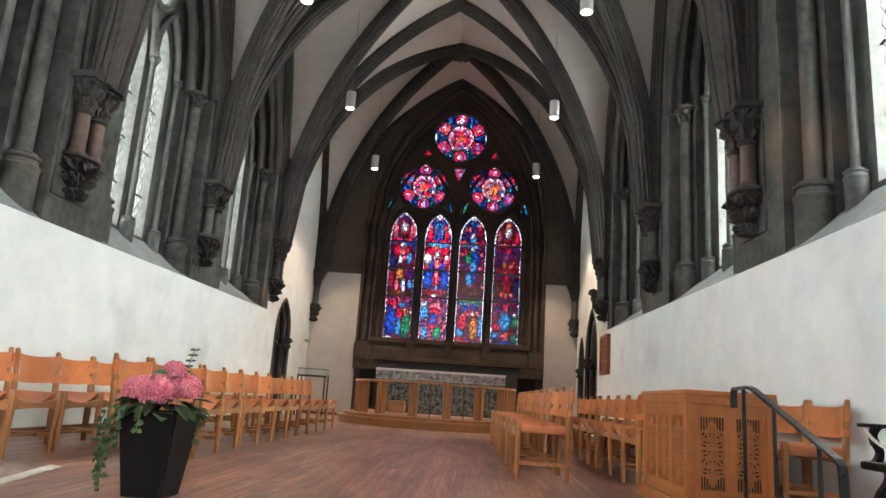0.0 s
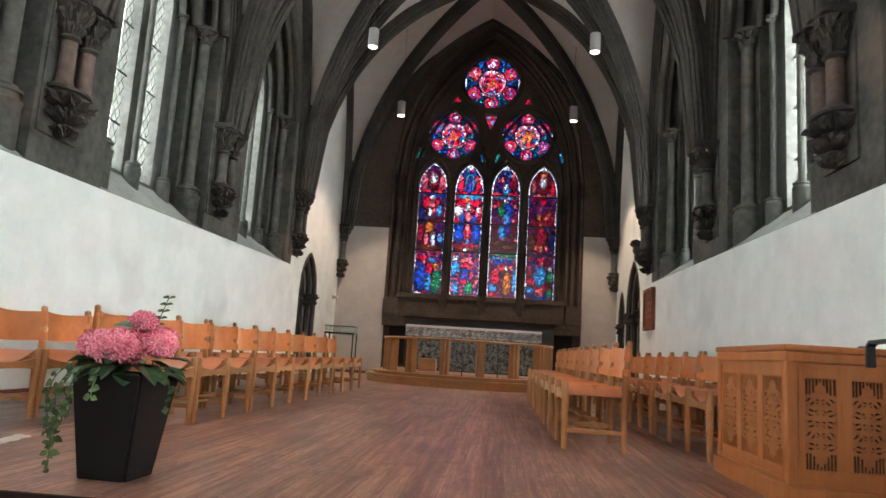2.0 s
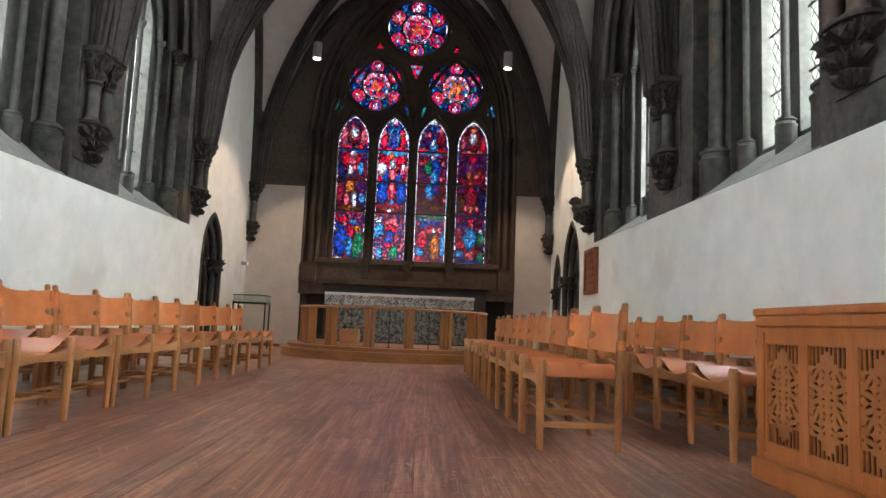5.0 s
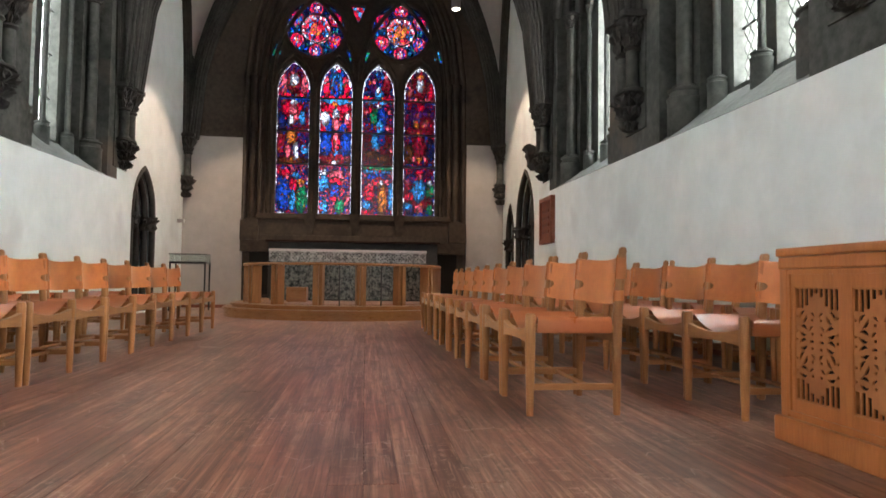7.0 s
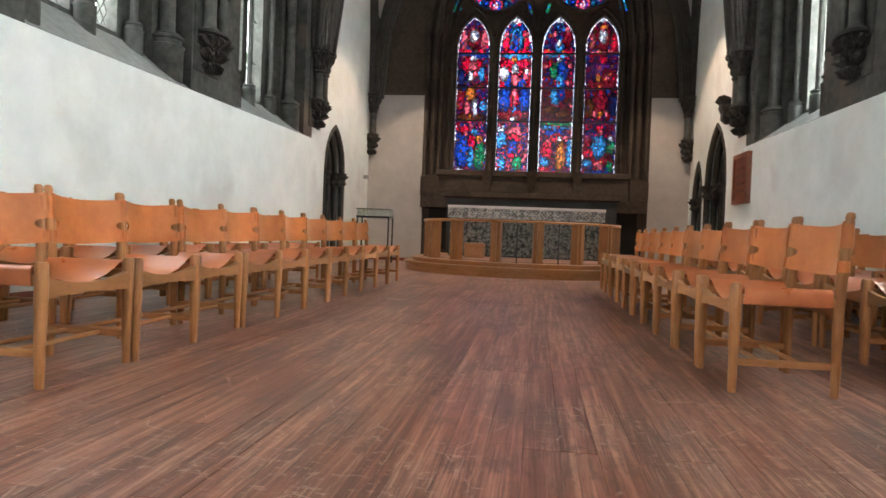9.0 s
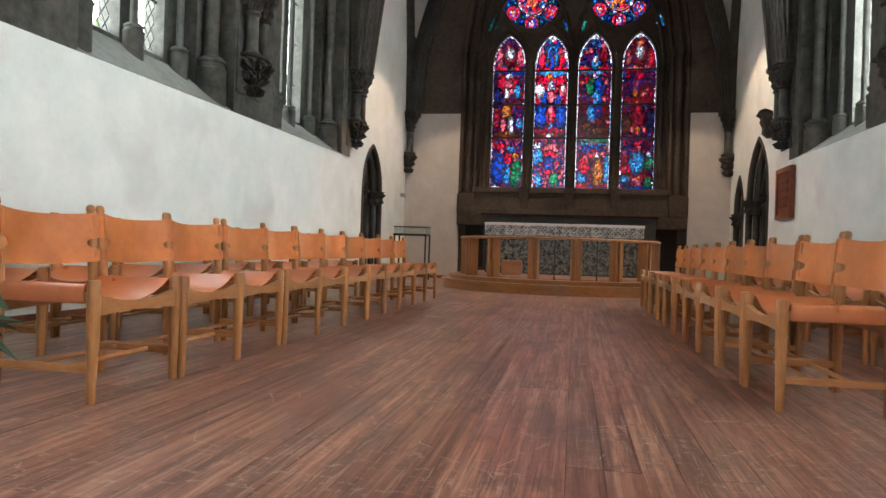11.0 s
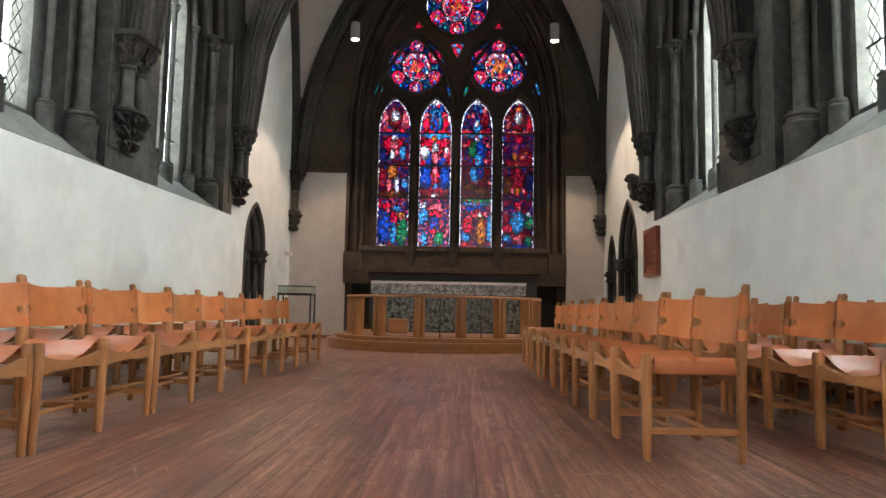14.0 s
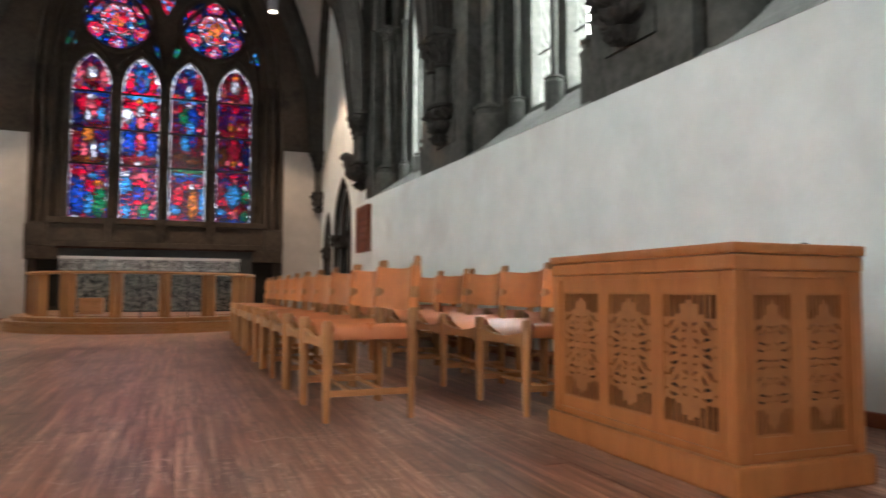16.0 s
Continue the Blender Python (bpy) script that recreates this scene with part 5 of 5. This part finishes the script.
# ---- carved black armchair ----
arm = thing("carved_armchair", "ebonised carved armchair with a rope across the arms", "armchair", at=pose(3.2, 4.6, 0, 0, 0, -90) @ Matrix.Diagonal((1, 0.8, 1, 1)))
def wavy(name, x, y0, y1, z0, z1, w, turns, thick=0.045):
    """A flat board sawn to a serpentine outline, leaning from y0 to y1."""
    n = 22
    left, right = [], []
    for k in range(n + 1):
        t = k / n
        mid = y0 + (y1 - y0) * t + 0.022 * math.sin(2 * math.pi * turns * t)
        half = w * (0.5 + 0.1 * math.cos(4 * math.pi * turns * t) + (0.16 if k in (0, n) else 0) + (0.14 if k == n // 2 else 0))
        left.append((mid - half, z0 + (z1 - z0) * t))
        right.append((mid + half, z0 + (z1 - z0) * t))
    bm = bmesh.new()
    plate(bm, left + right[::-1], [], lambda u, z, d: Vector((x + d, u, z)), -thick / 2, thick / 2)
    return part(name, bm, BLACKWOOD, arm)


for x in (-0.26, 0.24):
    wavy("leg", x, -0.25, -0.13, 0.0, 0.385, 0.055, 1.4)
    wavy("leg", x, 0.26, 0.2, 0.0, 0.385, 0.055, 1.4)
    wavy("arm_post", x, -0.2, -0.19, 0.43, 0.612, 0.04, 1.0)
    wavy("back_post", x, 0.21, 0.27, 0.43, 0.8, 0.06, 1.6)
    part("armrest", B(x - 0.035, x + 0.035, -0.3, 0.22, 0.612, 0.634, bevel=0.008), BLACKWOOD, arm)
    part("stretcher", B(x - 0.02, x + 0.02, -0.17, 0.2, 0.1, 0.15, bevel=0.006), BLACKWOOD, arm)
part("seat", B(-0.3, 0.28, -0.29, 0.28, 0.385, 0.43, bevel=0.015), BLACKWOOD, arm)
bm = bmesh.new()
plate(bm, [(-0.27, 0.77), (0.25, 0.77), (0.27, 0.81), (0.25, 0.88), (0.17, 0.9), (0.08, 0.88), (-0.01, 0.92), (-0.1, 0.88), (-0.19, 0.9), (-0.27, 0.88), (-0.29, 0.81)], [disc(-0.13, 0.83, 0.015, 10), disc(0.11, 0.83, 0.015, 10)], lambda u, z, d: Vector((u, 0.24 + d, z)), -0.02, 0.02)
part("crest", bm, BLACKWOOD, arm)
for x in (-0.12, -0.01, 0.1):
    part("back_spindle", lathe(bmesh.new(), [(0.02, 0.43), (0.035, 0.5), (0.018, 0.58), (0.035, 0.7), (0.02, 0.8)], Matrix.Translation((x, 0.24, 0)), 10), BLACKWOOD, arm, smooth=True)
bm = bmesh.new()
pts = [(-0.26 + 0.5 * k / 12, -0.27, 0.6 - 0.09 * (1 - (k / 6 - 1) ** 2)) for k in range(13)]
for p, q in zip(pts, pts[1:]):
    rod(bm, p, q, 0.01, seg=6)
part("rope", bm, FRINGE, arm, "pale rope barrier across the arms", smooth=True)

# ---- oak bench table at the foot of the steps ----
table = thing("side_table", "plain light oak table beside the steps", "table", at=(2.89, 3.44, -0.05))
part("tabletop", B(-0.5, 0.5, -0.47, 0.47, 0.225, 0.25, bevel=0.005), TABLEOAK, table)
for x, y, z in ((-0.46, -0.43, -0.53), (0.46, -0.43, -0.53), (-0.46, 0.43, -0.24), (0.46, 0.43, -0.24)):
    part("leg", B(x - 0.028, x + 0.028, y - 0.028, y + 0.028, z, 0.225, bevel=0.004), TABLEOAK, table)
for x in (-0.478, 0.478):
    part("apron", B(x - 0.011, x + 0.011, -0.4, 0.4, 0.15, 0.225, bevel=0.003), TABLEOAK, table)
for y in (-0.448, 0.448):
    part("apron", B(-0.43, 0.43, y - 0.011, y + 0.011, 0.15, 0.225, bevel=0.003), TABLEOAK, table)

# ---- planter with hydrangea ----
plant = thing("flower_planter", "tall tapered black planter with pink hydrangea and ivy", "potted plant", at=pose(-0.918, 4.71, 0, 0, 0, -3))
bm = bmesh.new()
lathe(bm, [(0.158, 0), (0.232, 0.445), (0.222, 0.445), (0.204, 0.405)], pose(0, 0, 0, 0, 0, 45), 4)
bmesh.ops.bevel(bm, geom=[e for e in bm.edges if abs(e.verts[0].co.z - e.verts[1].co.z) > 0.3], offset=0.012, segments=2, affect="EDGES")
part("pot", bm, POT, plant, "tall square tapered black pot")
rnd = random.Random(11)
def petal_ball(centre, r):
    bm = bmesh.new()
    for k in range(120):
        z = 1 - 2 * (k + 0.5) / 120
        if z < -0.55:
            continue
        a = k * 2.39996
        n = Vector((math.sqrt(1 - z * z) * math.cos(a), math.sqrt(1 - z * z) * math.sin(a), z * 0.8))
        q = n.to_track_quat("Z", "Y").to_matrix()
        s = r * 0.235 * rnd.uniform(0.75, 1.25)
        rot = rnd.uniform(0, 3)
        c = Vector(centre) + n * r * rnd.uniform(0.84, 1.08)
        for p in range(4):
            b = rot + p * math.pi / 2
            vs = [c + q @ Vector((math.cos(b + o) * s * l, math.sin(b + o) * s * l, h)) for o, l, h in ((0, 0.1, -0.004), (-0.5, 0.85, 0.004), (0, 1.2, 0.0), (0.5, 0.85, 0.004))]
            bm.faces.new([bm.verts.new(v) for v in vs])
    bmesh.ops.create_icosphere(bm, subdivisions=2, radius=r * 0.86, matrix=Matrix.Translation(centre) @ Matrix.Diagonal((1, 1, 0.8, 1)))
    return bm
for c, r in (((-0.115, -0.06, 0.56), 0.085), ((0.02, -0.125, 0.55), 0.1), ((0.135, -0.01, 0.575), 0.082), ((0.02, 0.04, 0.67), 0.066), ((-0.09, 0.1, 0.59), 0.075), ((0.08, 0.11, 0.6), 0.07)):
    part("flower_head", petal_ball(c, r), PETAL, plant, "pink mophead hydrangea bloom")
def leaf(bm, p, way, up, length, wide):
    p, way, up = Vector(p), Vector(way).normalized(), Vector(up).normalized()
    side = way.cross(up).normalized()
    pts = [(0, 0, 0), (0.3, 0.5, 0.06), (0.65, 0.42, 0.05), (1, 0, -0.12), (0.65, -0.42, 0.05), (0.3, -0.5, 0.06)]
    vs = [bm.verts.new(p + way * a * length + side * b * wide + up * h * length) for a, b, h in pts]
    mid = bm.verts.new(p + way * 0.5 * length - up * 0.02 * length)
    for k in range(6):
        bm.faces.new((vs[k], vs[(k + 1) % 6], mid))
for k in range(40):
    a = 2 * math.pi * k / 40 + rnd.uniform(-0.15, 0.15)
    r = rnd.uniform(0.09, 0.16)
    bm = bmesh.new()
    leaf(bm, (math.cos(a) * r, math.sin(a) * r, rnd.uniform(0.45, 0.53)), (math.cos(a), math.sin(a), rnd.uniform(-0.7, 0.2)), (0, 0, 1), rnd.uniform(0.1, 0.16), rnd.uniform(0.07, 0.11))
    part("leaf", bm, LEAF, plant)
bm = bmesh.new()
for x0, y0, n in ((-0.16, -0.13, 13), (-0.19, -0.04, 12), (-0.19, -0.1, 9), (-0.02, -0.19, 4), (0.18, -0.05, 5), (-0.1, -0.18, 6)):
    p = Vector((x0, y0, 0.46))
    d = Vector((x0, y0, 0)).normalized()
    for k in range(n):
        q = p + Vector((d.x * 0.02 * (1 if k < 3 else 0.1) + rnd.uniform(-0.015, 0.015), d.y * 0.02 * (1 if k < 3 else 0.1) + rnd.uniform(-0.015, 0.015), -0.035 if k else 0.0))
        if k:
            rod(bm, p, q, 0.0025, seg=4)
        p = q
        for _ in range(2):
            leaf(bm, p, (rnd.uniform(-1, 1), rnd.uniform(-1, 0.3), rnd.uniform(-0.8, 0.2)), (rnd.uniform(-0.4, 0.4), -1, 0.5), rnd.uniform(0.024, 0.046), rnd.uniform(0.022, 0.036))
leaf(bm, (-0.06, -0.06, 0.655), (1, -0.25, 0.0), (0, -0.5, 1), 0.11, 0.07)
part("ivy", bm, IVY, plant, "trailing green ivy")
bm = bmesh.new()
p = Vector((0.06, 0.05, 0.6))
for k in range(6):
    q = p + Vector((0.008, 0.004, 0.032))
    rod(bm, p, q, 0.002, seg=4)
    for sg in (-1, 1):
        leaf(bm, q, (sg, 0.2, 0.3), (0, -0.6, 1), 0.035, 0.03)
    p = q
part("sprig", bm, IVY, plant, "thin upright green sprig")

# ---- rug ----
rug = thing("rug", "worn patterned rug with pale fringe lying on the boards", "rug", at=pose(-2.6, 4.95, 0, 0, 0, 12))
part("rug_field", B(-0.85, 0.72, -0.55, 0.5, 0.0, 0.012, bevel=0.004), RUG, rug)
bm = bmesh.new()
for k in range(80):
    y = -0.54 + 1.03 * k / 80
    rod(bm, (0.715, y, 0.008), (0.79 + rnd.uniform(-0.015, 0.015), y + rnd.uniform(-0.01, 0.01), 0.004), 0.005, 0.002, 5)
part("fringe", bm, FRINGE, rug, "pale cotton fringe")

# ---- communion rail on its rounded step ----
AX, AY = 0.05, 16.45
def arc(r, n=40, a0=math.pi, a1=2 * math.pi):
    return [(AX + r * math.cos(a0 + (a1 - a0) * k / n), AY + r * math.sin(a0 + (a1 - a0) * k / n)) for k in range(n + 1)]
def slab(r, z0, z1, bevel):
    bm = bmesh.new()
    pts = arc(r) + [(AX + r, EAST - 0.05), (AX - r, EAST - 0.05)]
    bmesh.ops.extrude_face_region(bm, geom=[bm.faces.new([bm.verts.new((x, y, z0)) for x, y in pts])])
    for v in bm.verts[len(pts):]:
        v.co.z = z1
    bmesh.ops.recalc_face_normals(bm, faces=bm.faces[:])
    bmesh.ops.bevel(bm, geom=[e for e in bm.edges if e.verts[0].co.z > z1 - 0.001 and e.verts[1].co.z > z1 - 0.001], offset=bevel, segments=3, affect="EDGES")
    return bm
dais = thing("altar_dais", "rounded two-step oak dais in front of the altar", "dais")
part("lower_step", slab(2.08, 0.0, 0.125, 0.004), RAILOAK, dais)
part("lower_nosing", slab(2.115, 0.125, 0.16, 0.014), RAILOAK, dais)
part("upper_step", slab(1.95, 0.16, 0.2, 0.004), RAILOAK, dais)
part("upper_nosing", slab(1.985, 0.2, 0.225, 0.01), RAILOAK, dais)
part("dais_floor", slab(1.5, 0.225, 0.235, 0.004), PLANK, dais)
crail = thing("communion_rail", "curved light oak communion rail on flat panel posts", "altar rail")
pts = [(x, y, 0.885) for x, y in arc(1.68)]
pts = [(AX - 1.68, AY + 0.5, 0.885)] + pts + [(AX + 1.68, AY + 0.5, 0.885)]
bm = bmesh.new()
rings = []
for i, p in enumerate(pts):
    t = (Vector(pts[min(i + 1, len(pts) - 1)]) - Vector(pts[max(i - 1, 0)])).normalized()
    nrm = t.cross(Vector((0, 0, 1)))
    rings.append([bm.verts.new(Vector(p) + nrm * a + Vector((0, 0, b))) for a, b in ((-0.09, -0.02), (0.09, -0.02), (0.1, 0.0), (0.085, 0.022), (-0.085, 0.022), (-0.1, 0.0))])
for a, b in zip(rings, rings[1:]):
    for k in range(6):
        bm.faces.new((a[k], a[(k + 1) % 6], b[(k + 1) % 6], b[k]))
bm.faces.new(rings[0])
bm.faces.new(rings[-1][::-1])
part("handrail", bm, RAILOAK, crail, "rounded oak top rail")
for deg in (183, 208, 232, 258, 281, 305, 330, 357):
    a = radians(deg)
    m = Matrix.Translation((AX + 1.66 * math.cos(a), AY + 1.66 * math.sin(a), 0)) @ pose(0, 0, 0, 0, 0, deg)
    bm = box(bmesh.new(), -0.11, 0.11, -0.022, 0.022, 0.215, 0.87, bevel=0.006)
    bm.transform(m)
    post = part("post", bm, POSTOAK, crail)
    for off in (-0.05, 0.05):
        bm = box(bmesh.new(), -0.075, 0.075, off - 0.027, off + 0.027, 0.215, 0.87, bevel=0.006)
        bm.transform(m)
        part("post_cheek", bm, POSTOAK, post)
for deg in (269.5, 293):
    a = radians(deg)
    part("rod", rod(bmesh.new(), (AX + 1.66 * math.cos(a), AY + 1.66 * math.sin(a), 0.22), (AX + 1.66 * math.cos(a), AY + 1.66 * math.sin(a), 0.87), 0.01, seg=8), IRON, crail, "thin black iron rod")

# ---- altar ----
altar = thing("altar", "altar table dressed in a grey damask frontal and white lace cloth", "altar")
part("block", B(-1.38, 1.6, 17.25, 18.2, 0.235, 1.2, bevel=0.005), SLATE, altar)
bm = box(bmesh.new(), -1.36, 1.58, 17.235, 17.249, 0.26, 1.0)
part("frontal", bm, DAMASK, altar, "dark grey patterned altar frontal")
cloth = part("cloth", B(-1.41, 1.63, 17.22, 18.23, 1.2, 1.225, bevel=0.006), LINEN, altar, "white linen cloth")
bm = bmesh.new()
rr = random.Random(3)
for k in range(22):
    x0 = -1.40 + 3.02 * k / 22
    w = 3.02 / 22
    plate(bm, rect(x0, x0 + w, 0.98, 1.2), [disc(x0 + w * (0.5 + a), 1.09 + b, r, 7) for a, b, r in ((0, 0, 0.016), (0.24, 0.04, 0.014), (-0.24, 0.04, 0.014), (0.24, -0.04, 0.014), (-0.24, -0.04, 0.014), (0, 0.065, 0.012), (0, -0.065, 0.012))], lambda u, z, d: Vector((u, 17.222 + d, z)), 0.0, 0.004)
part("hem", B(-1.41, 1.63, 17.214, 17.22, 1.175, 1.222, bevel=0.002), LINEN, cloth, "white hem")
part("lace_fall", bm, LACE, cloth, "openwork lace hanging over the altar edge")
part("kneeler", B(-0.95, -0.6, 16.2, 16.6, 0.235, 0.5, bevel=0.01), RAILOAK, thing("stool", "small oak stool behind the communion rail", "stool"))
retable = thing("altar_ledge", "dark slate panel behind the altar", "panel")
part("panel", B(CX - 1.85, CX + 1.85, EAST - 0.3, EAST - 0.21, 0.235, 1.46, bevel=0.006), SLATE, retable)
part("shelf", B(CX - 1.9, CX + 1.9, EAST - 0.36, EAST - 0.21, 1.46, 1.5, bevel=0.006), STEPWOOD, retable, "dark wooden capping shelf")

# ---- display case ----
case = thing("display_case", "glass-topped display case on thin dark legs", "display case", at=(-3.36, 17.62, 0))
part("tray", B(0, 0.7, 0, 0.45, 0.92, 0.96, bevel=0.004), IRON, case)
part("cover", B(0.01, 0.69, 0.01, 0.44, 0.962, 1.1, bevel=0.003), CASEGLASS, case, "clear glass cover")
part("rim", B(-0.005, 0.705, -0.005, 0.455, 1.1, 1.112, bevel=0.003), IRON, case)
for x, y in ((0.02, 0.02), (0.68, 0.02), (0.02, 0.43), (0.68, 0.43)):
    part("leg", B(x - 0.015, x + 0.015, y - 0.015, y + 0.015, 0, 0.92, bevel=0.002), IRON, case)

# ---- wall plaque, carved bracket, wall switch ----
plaque = thing("wall_plaque", "red-brown carved wooden plaque on the plaster wall", "plaque")
bm = bmesh.new()
plate(bm, rect(14.9, 15.68, 1.3, 2.1), [], side_place(1, 0), -0.05, 0.003)
board = part("board", bm, PLAQUE, plaque)
bm = bmesh.new()
plate(bm, rect(14.9, 15.68, 1.3, 2.1), [rect(14.97, 15.61, 1.37, 2.03)], side_place(1, 0), -0.075, -0.05)
part("frame", bm, PLAQUE, plaque)
bm = bmesh.new()
for z in (1.5, 1.62, 1.74, 1.86):
    p = side_place(1, 0)(15.29, z, -0.06)
    box(bm, p.x - 0.006, p.x + 0.008, p.y - 0.2, p.y + 0.2, z - 0.025, z + 0.025)
part("inscription", bm, RIMWOOD, board, "dark unreadable lines")
head = thing("carved_bracket", "dark carved stone bracket jutting from the wall", "bracket")
bm = bmesh.new()
rings = []
for z, out, half in ((2.74, 0.06, 0.05), (2.82, 0.13, 0.08), (2.92, 0.12, 0.1), (3.02, 0.16, 0.12), (3.08, 0.15, 0.1), (3.14, 0.22, 0.12), (3.18, 0.12, 0.1)):
    rings.append([bm.verts.new((W + 0.01 if k in (0, 3) else W - out, 16.35 + (half if k < 2 else -half), z + (0.05 if k == 2 and z > 3.1 else 0))) for k in range(4)])
for a, b in zip(rings, rings[1:]):
    for k in range(4):
        bm.faces.new((a[k], a[(k + 1) % 4], b[(k + 1) % 4], b[k]))
bm.faces.new(rings[0][::-1])
bm.faces.new(rings[-1])
bmesh.ops.recalc_face_normals(bm, faces=bm.faces[:])
part("carving", bm, CARVED, head)
sw = thing("wall_switch", "small grey box fixed to the plaster", "switch")
part("cover", B(-W, -W + 0.14, 18.9, 19.0, 1.82, 1.9, bevel=0.01), LAMPSHELL, sw)

# ---- pendant lamps ----
def pendant(x, y, z):
    p = thing("pendant_lamp", "pale grey cylinder lamp hanging on a thin wire", "lamp", "pendant lamps")
    shade = part("shade", lathe(bmesh.new(), [(0.075, z + 0.02), (0.088, z), (0.092, z + 0.01), (0.092, z + 0.33), (0.088, z + 0.345), (0.02, z + 0.345)], Matrix.Translation((x, y, 0)), 20), LAMPSHELL, p, smooth=True)
    part("bulb", lathe(bmesh.new(), [(0.02, z - 0.008), (0.072, z - 0.002), (0.072, z + 0.015)], Matrix.Translation((x, y, 0)), 18), BULB, shade, "glowing lamp opening")
    top = max(profile(x / W), SPRING)
    part("wire", rod(bmesh.new(), (x, y, z + 0.35), (x, y, top + 0.02), 0.005, seg=5), IRON, p)
for x in (-1.85, 2.14):
    for y in (2.2, 5.9, 9.7, 13.45, 17.1):
        pendant(x, y, 6.05)
for x in (-1.85, 2.14):
    beam = new("pendant_beam", bpy.data.lights.new("pendant_beam", "SPOT"))
    beam.data.energy, beam.data.color, beam.data.spot_size, beam.data.spot_blend, beam.data.shadow_soft_size = 260, (1.0, 0.7, 0.48), radians(87), 0.2, 0.06
    beam.matrix_world = look((x, 17.1, 6.03), (x, 17.1001, 0))

# ---- floor boards ----
meshes = {}
def plank_mesh(length):
    key = round(length, 2)
    if key not in meshes:
        bm = box(bmesh.new(), -PW / 2 + 0.0006, PW / 2 - 0.0006, 0.0005, length - 0.0005, -0.03, 0.0)
        bmesh.ops.bevel(bm, geom=[e for e in bm.edges if all(v.co.z > -0.001 for v in e.verts)], offset=0.0009, segments=1, affect="EDGES")
        me = bpy.data.meshes.new("plank")
        bm.to_mesh(me)
        bm.free()
        me.materials.append(PLANK)
        meshes[key] = me
    return meshes[key]
PW = 2 * W / 64
rnd = random.Random(21)
count, far = 0, bmesh.new()
for i in range(64):
    x = -W + PW * (i + 0.5)
    y = STEP_Y
    cut = rnd.choice((0.9, 1.5, 2.1, 2.7, 3.3))
    while y < EAST:
        L = min(cut if y == STEP_Y else 3.3, EAST + 0.05 - y)
        if y < 8.5 and abs(x) < 3.2 and count < 300:
            ob = new("plank", plank_mesh(L))
            ob.location = (x, y, rnd.uniform(-0.0015, 0.0))
            ob.parent = floor
            count += 1
        else:
            box(far, x - PW / 2 + 0.0006, x + PW / 2 - 0.0006, y + 0.0005, y + L - 0.0005, -0.03, rnd.uniform(-0.0015, 0))
        y += L
tagged(part("plank_rest", far, PLANK, floor), kind="stuff")
